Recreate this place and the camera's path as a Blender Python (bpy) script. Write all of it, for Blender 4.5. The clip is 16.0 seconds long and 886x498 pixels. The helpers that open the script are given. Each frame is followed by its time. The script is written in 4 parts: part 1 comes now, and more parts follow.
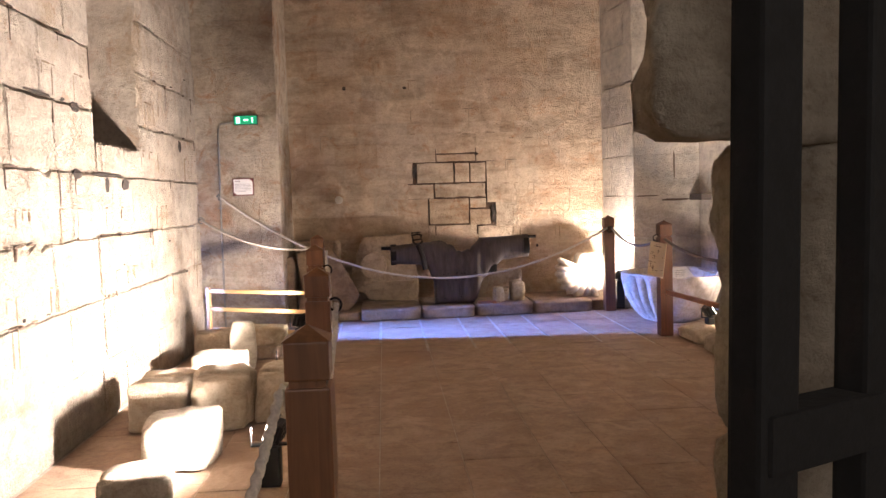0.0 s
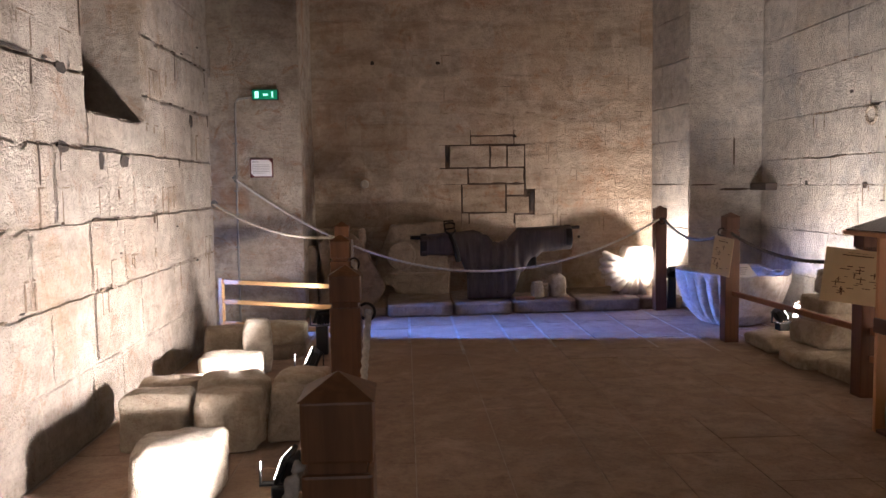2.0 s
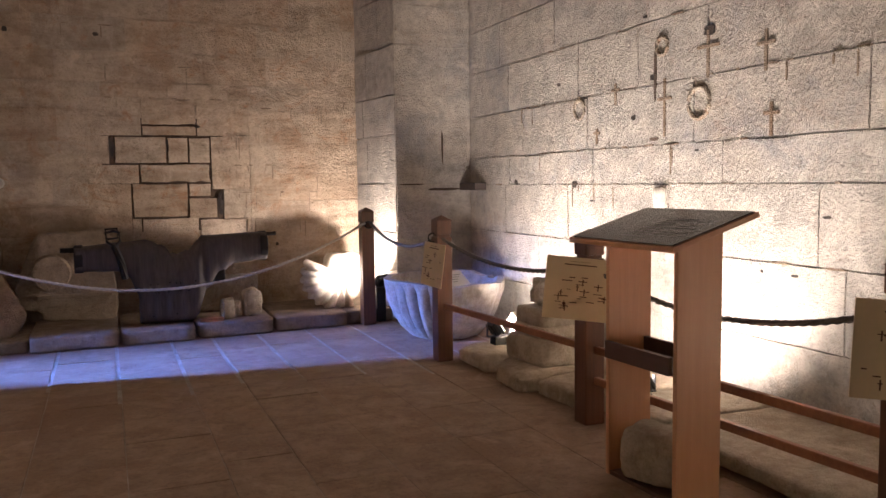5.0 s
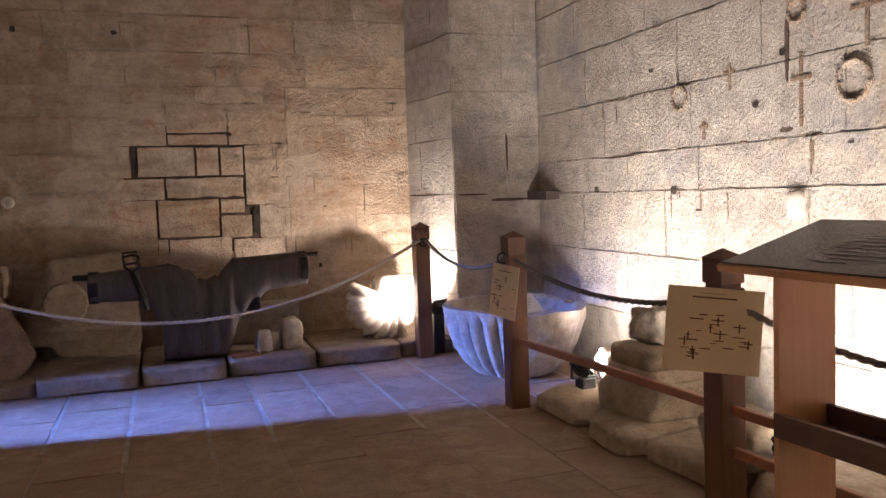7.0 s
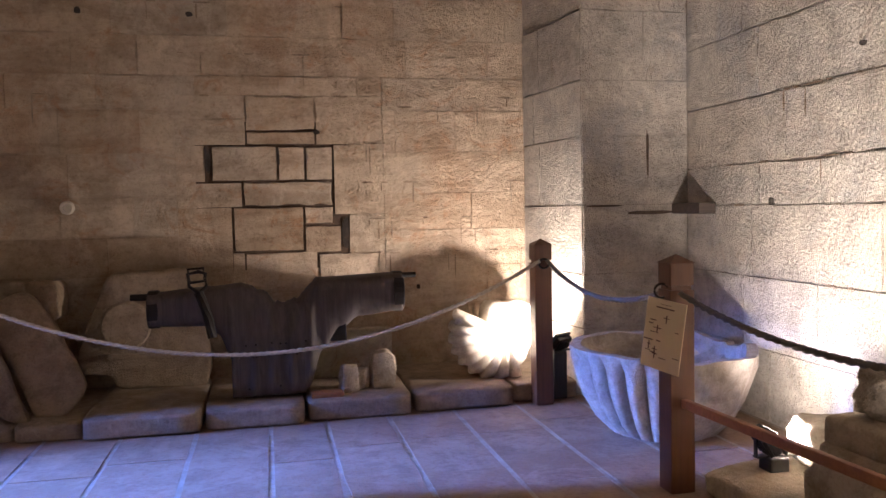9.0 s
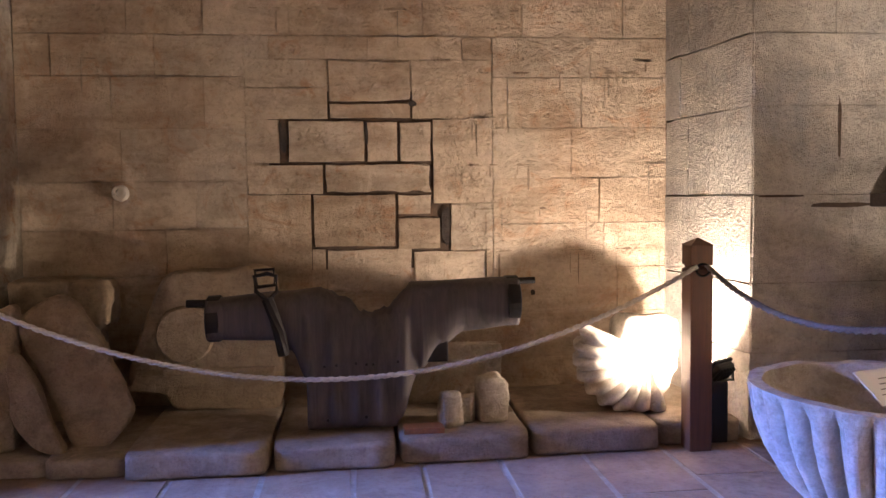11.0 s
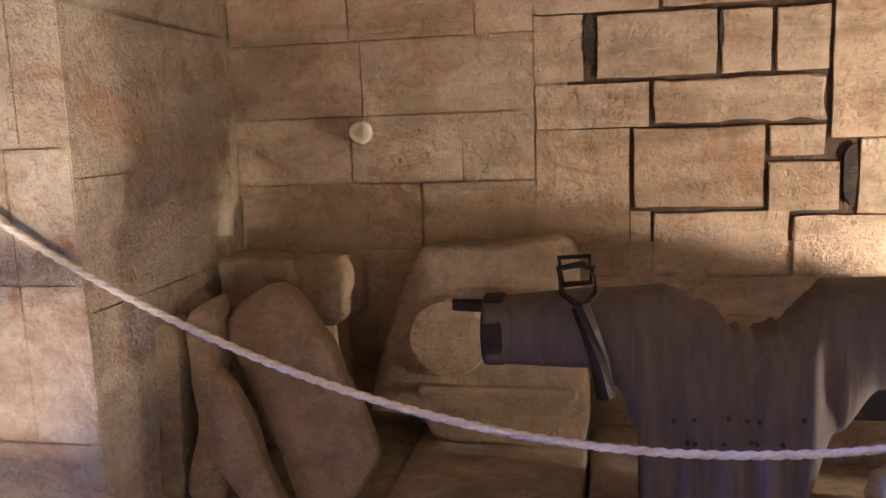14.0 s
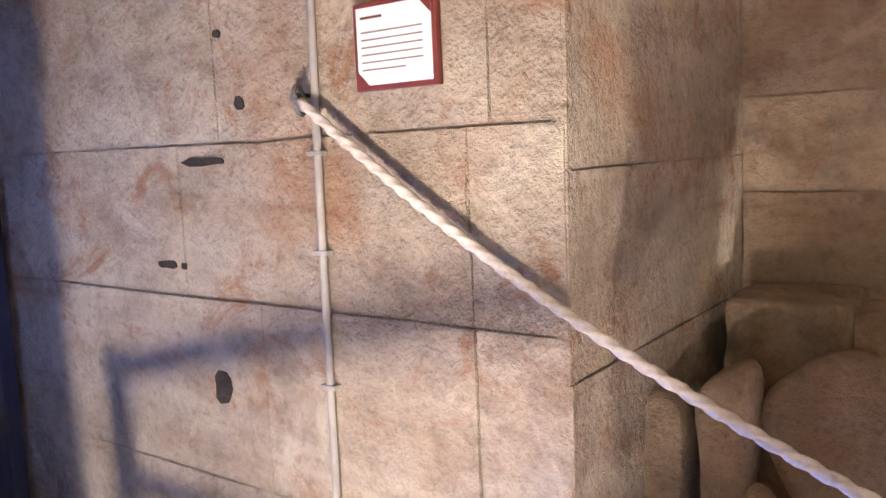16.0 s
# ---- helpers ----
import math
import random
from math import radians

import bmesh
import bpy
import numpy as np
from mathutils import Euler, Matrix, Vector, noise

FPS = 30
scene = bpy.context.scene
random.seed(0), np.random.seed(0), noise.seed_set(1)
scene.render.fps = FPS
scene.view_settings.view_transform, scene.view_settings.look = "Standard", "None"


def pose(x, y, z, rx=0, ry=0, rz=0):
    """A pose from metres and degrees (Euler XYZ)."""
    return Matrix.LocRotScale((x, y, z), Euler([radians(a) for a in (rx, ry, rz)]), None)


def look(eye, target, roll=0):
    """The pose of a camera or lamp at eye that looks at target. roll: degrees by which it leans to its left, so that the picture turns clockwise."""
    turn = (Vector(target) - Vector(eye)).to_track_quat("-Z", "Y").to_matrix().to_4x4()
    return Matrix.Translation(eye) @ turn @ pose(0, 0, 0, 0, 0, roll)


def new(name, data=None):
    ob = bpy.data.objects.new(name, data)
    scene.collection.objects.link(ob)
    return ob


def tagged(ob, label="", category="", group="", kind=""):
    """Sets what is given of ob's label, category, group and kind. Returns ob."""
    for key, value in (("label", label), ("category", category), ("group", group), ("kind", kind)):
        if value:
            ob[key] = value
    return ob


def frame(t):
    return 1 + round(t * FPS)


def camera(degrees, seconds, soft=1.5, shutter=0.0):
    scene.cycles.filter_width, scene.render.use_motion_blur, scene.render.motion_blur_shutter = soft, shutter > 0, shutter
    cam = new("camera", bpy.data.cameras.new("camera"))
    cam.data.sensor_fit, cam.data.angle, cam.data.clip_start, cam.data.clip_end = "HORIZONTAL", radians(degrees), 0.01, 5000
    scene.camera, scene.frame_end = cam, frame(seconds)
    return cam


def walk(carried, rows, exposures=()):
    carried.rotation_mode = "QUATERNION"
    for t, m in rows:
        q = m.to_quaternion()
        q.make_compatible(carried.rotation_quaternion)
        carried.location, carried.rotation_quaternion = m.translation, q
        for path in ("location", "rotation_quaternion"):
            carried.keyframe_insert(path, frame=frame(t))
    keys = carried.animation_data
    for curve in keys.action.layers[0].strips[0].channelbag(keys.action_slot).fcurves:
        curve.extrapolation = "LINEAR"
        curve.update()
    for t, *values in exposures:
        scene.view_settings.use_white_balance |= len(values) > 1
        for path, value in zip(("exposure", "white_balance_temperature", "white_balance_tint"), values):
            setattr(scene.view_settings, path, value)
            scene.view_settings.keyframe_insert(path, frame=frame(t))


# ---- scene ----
cam = camera(57.5, 16.0)
PATH = [
    (0, (0.272, -0.116, 1.445), (0.414, 1.875, 1.319), -1.8),
    (0.5, (0.233, 0.104, 1.444), (0.315, 2.098, 1.314), -1.7),
    (1, (0.266, 0.362, 1.433), (0.322, 2.357, 1.301), -1.6),
    (1.5, (0.238, 0.513, 1.443), (0.298, 2.508, 1.311), -1.4),
    (2, (0.171, 0.724, 1.431), (0.262, 2.716, 1.274), -0.9),
    (2.5, (0.199, 0.907, 1.429), (0.354, 2.893, 1.251), -0.6),
    (3, (0.244, 1.103, 1.423), (0.588, 3.065, 1.247), -0.1),
    (3.5, (0.253, 1.299, 1.446), (0.788, 3.218, 1.268), 0.2),
    (4, (0.348, 1.524, 1.425), (1.004, 3.404, 1.243), 0.6),
    (4.2, (0.404, 1.572, 1.412), (1.124, 3.43, 1.236), 0.6),
    (6.5, (0.898, 2.722, 1.425), (1.652, 4.568, 1.276), -2.2),
    (7, (0.927, 2.967, 1.407), (1.574, 4.854, 1.271), -2.0),
    (7.5, (0.997, 3.289, 1.422), (1.604, 5.191, 1.292), -2.2),
    (8, (1.11, 3.587, 1.41), (1.675, 5.502, 1.294), -1.9),
    (8.5, (1.155, 3.868, 1.434), (1.626, 5.808, 1.303), -1.5),
    (9, (1.126, 4.187, 1.395), (1.549, 6.139, 1.296), -1.2),
    (11.5, (1.144, 5.637, 1.405), (1.19, 7.631, 1.26), -1.0),
    (12, (1.062, 5.91, 1.411), (0.929, 7.898, 1.233), -1.5),
    (12.5, (0.978, 6.203, 1.418), (0.82, 8.188, 1.226), -1.7),
    (13, (0.928, 6.512, 1.398), (0.762, 8.493, 1.182), -1.6),
    (13.5, (0.856, 6.811, 1.409), (0.625, 8.783, 1.161), -1.7),
    (14, (0.738, 7.103, 1.477), (0.353, 9.043, 1.175), -2.1),
    (14.5, (0.587, 7.398, 1.456), (-0.035, 9.273, 1.147), -2.1),
    (15, (0.406, 7.677, 1.437), (-0.545, 9.412, 1.142), -2.1),
    (15.5, (0.15, 7.878, 1.397), (-0.981, 9.509, 1.148), -2.1),
    (16, (-0.164, 7.957, 1.396), (-1.341, 9.557, 1.158), -2.4),
]
EXPOSURES = [(0.0, 0.95, 6050, 10), (0.3, 0.75, 6000, 10), (1.0, -0.1, 5600, 10), (2.5, -0.15, 5600, 10), (4.0, 0.05, 5750, 10), (9.0, 0.2, 5850, 10), (12.0, 0.65, 6500, 10), (14.0, 1.15, 6500, 10),
             (15.0, 1.5, 6200, 10), (16.0, 1.55, 5950, 10)]
walk(cam, [(t, look(eye, target, roll)) for t, eye, target, roll in PATH], EXPOSURES)

# ---- light ----
world = bpy.data.worlds.new("sky")
scene.world = world
world.use_nodes = True
_wn = world.node_tree.nodes
_sky = _wn.new("ShaderNodeTexSky")
_sky.sky_type, _sky.sun_disc = "NISHITA", False
_sky.sun_elevation, _sky.sun_rotation = radians(40), radians(200)
_wn["Background"].inputs[1].default_value = 0.08
world.node_tree.links.new(_sky.outputs[0], _wn["Background"].inputs[0])

WARM = (1.0, 0.82, 0.69)


def spot(eye, target, watts, degrees, blend=0.6, color=WARM, size=0.04):
    lamp = bpy.data.lights.new("spot_light", "SPOT")
    lamp.energy, lamp.spot_size, lamp.spot_blend, lamp.color, lamp.shadow_soft_size = watts, radians(degrees), blend, color, size
    ob = new("spot_light", lamp)
    ob.matrix_world = look(eye, target)
    return ob


def area(eye, target, watts, w, h, color, spread=180):
    lamp = bpy.data.lights.new("opening_or_fill_light", "AREA")
    lamp.shape, lamp.size, lamp.size_y, lamp.energy, lamp.color = "RECTANGLE", w, h, watts, color
    lamp.spread = radians(spread)
    ob = new("opening_or_fill_light", lamp)
    ob.matrix_world = look(eye, target)
    return ob


# daylight in the side passage's far opening, then an added fill lamp behind the visitor
area((-4.9, 8.86, 1.9), (1.2, 8.5, 0.0), 50, 0.14, 0.6, (0.16, 0.29, 1.0), 23)
area((1.2, -3.6, 3.0), (1.2, 6, 1.6), 46, 2.4, 2.0, (1.0, 0.86, 0.74))
# floor spotlights: place of the head and the point each one is turned to
LAMPS = [
    ((-0.35, 4.0, 0.3), (-1.65, 4.2, 0.8), 460, 128),
    ((-0.5, 6.15, 0.3), (-1.65, 6.1, 0.85), 480, 132),
    ((-0.56, 7.6, 0.34), (-2.3, 9.43, 1.5), 150, 84),
    ((3.16, 9.7, 0.44), (2.6, 10.62, 1.4), 190, 165),
    ((3.44, 7.55, 0.28), (4.19, 7.45, 0.75), 260, 166),
    ((3.45, 5.72, 0.26), (4.19, 6.0, 1.0), 250, 140),
    ((3.45, 3.4, 0.26), (4.19, 3.6, 1.0), 220, 140),
]
for eye, target, watts, degrees in LAMPS:
    d = (Vector(target) - Vector(eye)).normalized()
    spot(tuple(Vector(eye) + d * 0.035), target, watts, degrees)


# ---- materials ----
def ramp(nt, fac, stops):
    r = nt.nodes.new("ShaderNodeValToRGB")
    el = r.color_ramp.elements
    while len(el) < len(stops):
        el.new(0.5)
    for e, (p, c) in zip(el, stops):
        e.position, e.color = p, (*c, 1)
    nt.links.new(fac, r.inputs[0])
    return r.outputs[0]


def mix(nt, fac, a, b, kind="MIX"):
    m = nt.nodes.new("ShaderNodeMix")
    m.data_type, m.blend_type = "RGBA", kind
    for socket, v in ((m.inputs[0], fac), (m.inputs[6], a), (m.inputs[7], b)):
        if isinstance(v, bpy.types.NodeSocket):
            nt.links.new(v, socket)
        else:
            socket.default_value = v if not isinstance(v, tuple) else (*v, 1)
    return m.outputs[2]


def noise_tex(nt, vec, scale, detail=6, rough=0.6, distort=0.0):
    n = nt.nodes.new("ShaderNodeTexNoise")
    n.inputs["Scale"].default_value, n.inputs["Detail"].default_value = scale, detail
    n.inputs["Roughness"].default_value, n.inputs["Distortion"].default_value = rough, distort
    nt.links.new(vec, n.inputs["Vector"])
    return n.outputs["Fac"]


def start_material(name, rough):
    m = bpy.data.materials.new(name)
    m.use_nodes = True
    nt = m.node_tree
    b = nt.nodes["Principled BSDF"]
    b.inputs["Roughness"].default_value = rough
    return m, nt, b


def stone_material(name, base, dark, stain, stain_at=0.6, bump=0.6, scale=1.0, vary=0.12, pits=1.0, chisel=0.0, streak=0.35, rust=0.15, depth=1.0):
    m, nt, b = start_material(name, 0.92)
    geo = nt.nodes.new("ShaderNodeNewGeometry")
    pos = geo.outputs["Position"]
    big = noise_tex(nt, pos, 1.1 * scale, 5, 0.65, 0.4)
    mid = noise_tex(nt, pos, 6 * scale, 6, 0.7, 0.3)
    fine = noise_tex(nt, pos, 38 * scale, 5, 0.75)
    grain = noise_tex(nt, pos, 160 * scale, 2, 0.6)
    squash = nt.nodes.new("ShaderNodeMapping")
    squash.inputs["Scale"].default_value = (1.2, 1.2, 5.0)
    nt.links.new(pos, squash.inputs[0])
    band = noise_tex(nt, squash.outputs[0], 1.0 * scale, 5, 0.7, 0.6)
    col = ramp(nt, mid, [(0.36, tuple(c * 0.85 for c in dark)), (0.6, base)])
    col = mix(nt, ramp(nt, big, [(stain_at - 0.05, (0, 0, 0)), (stain_at + 0.07, (1, 1, 1))]), col, stain)
    col = mix(nt, streak, col, ramp(nt, band, [(0.36, tuple(c * 0.55 for c in stain)), (0.56, base)]))
    pale = noise_tex(nt, pos, 2.3 * scale, 6, 0.7, 0.8)
    col = mix(nt, ramp(nt, pale, [(0.55, (0, 0, 0)), (0.68, (0.6, 0.6, 0.6))]), col, tuple(min(0.85, c * 1.22 + 0.03) for c in base))
    rusty = noise_tex(nt, pos, 3.4 * scale, 7, 0.75, 1.2)
    col = mix(nt, ramp(nt, rusty, [(0.55, (0, 0, 0)), (0.66, (rust, rust, rust))]), col, (0.42, 0.2, 0.085))
    col = mix(nt, 0.5, col, ramp(nt, fine, [(0.3, (0.5, 0.45, 0.4)), (0.5, (1, 1, 1))]), "MULTIPLY")
    info = nt.nodes.new("ShaderNodeObjectInfo")
    rnd = ramp(nt, info.outputs["Random"], [(0, (1 - vary * 1.6, 1 - vary * 1.9, 1 - vary * 2.2)), (0.5, (1, 1, 1)), (1, (1 - vary, 1 - vary * 0.8, 1 - vary * 0.6))])
    col = mix(nt, 1.0, col, rnd, "MULTIPLY")
    nt.links.new(col, b.inputs["Base Color"])
    # relief: pits, tool marks and grain
    vor = nt.nodes.new("ShaderNodeTexVoronoi")
    vor.inputs["Scale"].default_value = 17 * scale
    nt.links.new(pos, vor.inputs["Vector"])
    pit = ramp(nt, vor.outputs["Distance"], [(0.05, (0, 0, 0)), (0.28, (1, 1, 1))])
    h = mix(nt, 0.42, ramp(nt, mid, [(0.25, (0, 0, 0)), (0.75, (1, 1, 1))]), ramp(nt, fine, [(0.3, (0, 0, 0)), (0.7, (1, 1, 1))]))
    h = mix(nt, 0.22 * pits, h, pit)
    h = mix(nt, 0.07, h, grain)
    if chisel:
        wave = nt.nodes.new("ShaderNodeTexWave")
        wave.inputs["Scale"].default_value, wave.inputs["Distortion"].default_value = 30, 14
        wave.inputs["Detail"].default_value = 3
        nt.links.new(pos, wave.inputs["Vector"])
        h = mix(nt, chisel, h, wave.outputs["Fac"])
    bm = nt.nodes.new("ShaderNodeBump")
    bm.inputs["Strength"].default_value, bm.inputs["Distance"].default_value = min(1.0, bump * 1.3), 0.055 * depth / scale
    nt.links.new(h, bm.inputs["Height"])
    nt.links.new(bm.outputs[0], b.inputs["Normal"])
    return m


def wood_material(name, base, dark, axis=2, rough=0.5, bump=0.15):
    m, nt, b = start_material(name, rough)
    tc = nt.nodes.new("ShaderNodeTexCoord")
    mp = nt.nodes.new("ShaderNodeMapping")
    s = [22.0, 22.0, 22.0]
    s[axis] = 1.2
    mp.inputs["Scale"].default_value = s
    nt.links.new(tc.outputs["Object"], mp.inputs[0])
    g = noise_tex(nt, mp.outputs[0], 1.6, 6, 0.65, 0.8)
    big = noise_tex(nt, tc.outputs["Object"], 4, 3)
    col = ramp(nt, g, [(0.3, dark), (0.65, base)])
    col = mix(nt, 0.3, col, ramp(nt, big, [(0.35, dark), (0.65, base)]))
    nt.links.new(col, b.inputs["Base Color"])
    bm = nt.nodes.new("ShaderNodeBump")
    bm.inputs["Strength"].default_value, bm.inputs["Distance"].default_value = bump, 0.004
    nt.links.new(g, bm.inputs["Height"])
    nt.links.new(bm.outputs[0], b.inputs["Normal"])
    return m


def plain_material(name, color, rough=0.6, metal=0.0, worn=0.25, scale=14, bump=0.1):
    m, nt, b = start_material(name, rough)
    b.inputs["Metallic"].default_value = metal
    tc = nt.nodes.new("ShaderNodeTexCoord")
    n = noise_tex(nt, tc.outputs["Object"], scale, 5, 0.65)
    col = ramp(nt, n, [(0.3, tuple(c * (1 - worn) for c in color)), (0.68, color)])
    nt.links.new(col, b.inputs["Base Color"])
    nt.links.new(ramp(nt, n, [(0.2, (rough * 0.8,) * 3), (0.8, (min(1, rough * 1.2),) * 3)]), b.inputs["Roughness"])
    bm = nt.nodes.new("ShaderNodeBump")
    bm.inputs["Strength"].default_value, bm.inputs["Distance"].default_value = bump, 0.01
    nt.links.new(n, bm.inputs["Height"])
    nt.links.new(bm.outputs[0], b.inputs["Normal"])
    return m


def glow_material(name, color, strength):
    m, nt, b = start_material(name, 0.4)
    b.inputs["Base Color"].default_value = (*color, 1)
    b.inputs["Emission Color"].default_value = (*color, 1)
    b.inputs["Emission Strength"].default_value = strength
    return m


STONE_BACK = stone_material("back_limestone", (0.64, 0.505, 0.365), (0.47, 0.355, 0.245), (0.45, 0.295, 0.18), 0.56, 0.6, streak=0.4, rust=0.6, depth=1.25)
STONE_RIGHT = stone_material("grey_limestone", (0.64, 0.58, 0.49), (0.48, 0.42, 0.35), (0.36, 0.34, 0.33), 0.6, 0.7, vary=0.06, streak=0.25, depth=0.85, chisel=0.08)
STONE_LEFT = stone_material("pale_limestone", (0.7, 0.61, 0.51), (0.53, 0.44, 0.35), (0.5, 0.36, 0.22), 0.62, 0.8, vary=0.07, streak=0.3, rust=0.45, depth=2.6, chisel=0.16)
STONE_PIER = stone_material("stained_limestone", (0.7, 0.6, 0.46), (0.5, 0.4, 0.29), (0.5, 0.27, 0.14), 0.6, 0.7, vary=0.05, streak=0.3, rust=0.75, depth=1.5)
STONE_FLOOR = stone_material("worn_paving", (0.38, 0.27, 0.19), (0.3, 0.2, 0.14), (0.29, 0.19, 0.125), 0.55, 0.22, vary=0.06, pits=0.5, streak=0.1)
STONE_LOOSE = stone_material("loose_limestone", (0.58, 0.49, 0.37), (0.44, 0.35, 0.25), (0.4, 0.3, 0.2), 0.6, 0.6, 1.6, vary=0.1, streak=0.2)
STONE_BROWN = stone_material("brown_limestone", (0.42, 0.31, 0.2), (0.3, 0.215, 0.135), (0.28, 0.19, 0.11), 0.6, 0.6, 1.6, vary=0.08, streak=0.2)
STONE_CARVED = stone_material("carved_limestone", (0.7, 0.63, 0.52), (0.5, 0.42, 0.32), (0.45, 0.34, 0.23), 0.66, 0.8, 2.0, vary=0.05, chisel=0.14, streak=0.15)
STONE_SLAB = stone_material("ledge_stone", (0.4, 0.32, 0.24), (0.28, 0.215, 0.155), (0.26, 0.19, 0.13), 0.6, 0.5, 1.5, vary=0.12, streak=0.2)
STONE_WHITE = stone_material("white_limestone", (0.76, 0.7, 0.6), (0.6, 0.52, 0.42), (0.5, 0.4, 0.3), 0.68, 0.35, 2.0, vary=0.03, streak=0.1)
STONE_BASIN = stone_material("basin_stone", (0.56, 0.5, 0.43), (0.42, 0.36, 0.3), (0.38, 0.31, 0.25), 0.64, 0.4, 2.0, vary=0.03, streak=0.15)
# dark brown painted for the shade deep in open joints
JOINT_SHADE = stone_material("joint_shade", (0.13, 0.085, 0.055), (0.08, 0.05, 0.032), (0.07, 0.045, 0.03), 0.6, 0.6, 2.0)
# mortar of worn joints, also the painted shade of the carved crosses
MORTAR_OR_CUT = stone_material("mortar_or_cut_shade", (0.42, 0.32, 0.22), (0.28, 0.2, 0.14), (0.25, 0.17, 0.11), 0.55, 0.8, 2.0)
# near-black colour stands in for the shade inside wall holes
HOLE_SHADE = stone_material("hole_shade", (0.06, 0.045, 0.035), (0.03, 0.022, 0.017), (0.03, 0.02, 0.015), 0.6, 0.6, 2.0)
GROUT = stone_material("floor_grout", (0.5, 0.42, 0.34), (0.4, 0.32, 0.25), (0.36, 0.28, 0.2), 0.6, 0.5, 2.0)
PLASTER = stone_material("ceiling_plaster", (0.5, 0.4, 0.3), (0.4, 0.31, 0.23), (0.36, 0.27, 0.18), 0.6, 0.4)
WOOD_POST = wood_material("stained_post_wood", (0.22, 0.095, 0.036), (0.11, 0.045, 0.017), 2, 0.45)
WOOD_DARK = wood_material("dark_post_wood", (0.16, 0.065, 0.03), (0.09, 0.036, 0.017), 2, 0.45)
WOOD_RAIL = wood_material("pale_pine", (0.6, 0.38, 0.18), (0.45, 0.26, 0.11), 0, 0.5)
WOOD_RED = wood_material("reddish_rail_wood", (0.34, 0.14, 0.06), (0.22, 0.085, 0.035), 1, 0.5)
WOOD_PANEL = wood_material("beech_panel", (0.62, 0.33, 0.17), (0.54, 0.27, 0.13), 2, 0.45, 0.05)
WOOD_BROWN = wood_material("brown_board", (0.13, 0.065, 0.04), (0.08, 0.04, 0.025), 1, 0.4)
WOOD_OLD = wood_material("old_grey_oak", (0.1, 0.073, 0.06), (0.04, 0.03, 0.025), 0, 0.75, 0.5)
WOOD_BODY = wood_material("old_carved_oak", (0.1, 0.078, 0.068), (0.04, 0.03, 0.027), 2, 0.75, 0.5)
IRON = plain_material("black_iron", (0.03, 0.024, 0.02), 0.6, 0.6, 0.5, 20, 0.3)
IRON_DARK = plain_material("dark_gate_iron", (0.006, 0.0045, 0.0035), 0.9, 0.0, 0.5, 20, 0.3)
STEEL = plain_material("dull_steel", (0.3, 0.29, 0.28), 0.4, 0.9, 0.3)
ROPE = plain_material("hemp_rope", (0.64, 0.58, 0.5), 0.9, 0, 0.35, 60, 0.3)
ROPE_DARK = plain_material("grey_rope", (0.2, 0.17, 0.145), 0.9, 0, 0.35, 60, 0.3)
BLACK = plain_material("black_plastic", (0.015, 0.015, 0.016), 0.45, 0, 0.3)
PAPER = plain_material("aged_paper", (0.72, 0.58, 0.36), 0.7, 0, 0.12, 5, 0.02)
PAPER_WHITE = plain_material("white_card", (0.75, 0.72, 0.68), 0.6, 0, 0.08, 5, 0.02)
INK = plain_material("brown_ink", (0.12, 0.05, 0.03), 0.7)
INK_GREY = plain_material("grey_ink", (0.25, 0.22, 0.2), 0.7)
RED_FRAME = plain_material("dark_red_frame", (0.16, 0.03, 0.022), 0.5, 0, 0.3)
PRINT = plain_material("glossy_print", (0.06, 0.035, 0.028), 0.2, 0, 0.5, 5, 0.02)
GREY_PIPE = plain_material("grey_conduit", (0.36, 0.33, 0.29), 0.6, 0, 0.25)
DOOR_BLUE = wood_material("dark_blue_door", (0.03, 0.035, 0.07), (0.015, 0.017, 0.035), 2, 0.5)
GREEN = glow_material("green_sign", (0.01, 0.3, 0.13), 0.35)
GREEN_WHITE = glow_material("sign_symbol", (0.5, 1.0, 0.75), 1.6)
LENS = glow_material("lamp_glass", (1.0, 0.86, 0.66), 14)
CERAMIC = plain_material("white_porcelain", (0.62, 0.55, 0.45), 0.4, 0, 0.15)


# ---- mesh helpers ----
def part(name, bm, material, parent=None, label=""):
    me = bpy.data.meshes.new(name)
    bm.normal_update()
    bm.to_mesh(me)
    bm.free()
    me.materials.append(material)
    ob = new(name, me)
    if parent:
        ob.parent = parent
    if label:
        ob["label"] = label
    return ob


def empty(name, m, label, category, group="", kind=""):
    ob = new(name)
    ob.matrix_basis = m
    ob.empty_display_size = 0.1
    return tagged(ob, label, category, group, kind)


def box(bm, lo, hi, bevel=0.0, m=None):
    size = [h - l for l, h in zip(lo, hi)]
    mid = [(h + l) / 2 for l, h in zip(lo, hi)]
    r = bmesh.ops.create_cube(bm, size=1.0, matrix=(m or Matrix()) @ Matrix.Translation(mid) @ Matrix.Diagonal((*size, 1)))
    if bevel:
        edges = {e for v in r["verts"] for e in v.link_edges}
        bmesh.ops.bevel(bm, geom=list(edges), offset=bevel, segments=2, affect="EDGES", profile=0.6)
    return bm


def boxes(*items, bevel=0.0):
    bm = bmesh.new()
    for lo, hi in items:
        box(bm, lo, hi, bevel)
    return bm


def smooth(ob):
    for p in ob.data.polygons:
        p.use_smooth = True
    return ob


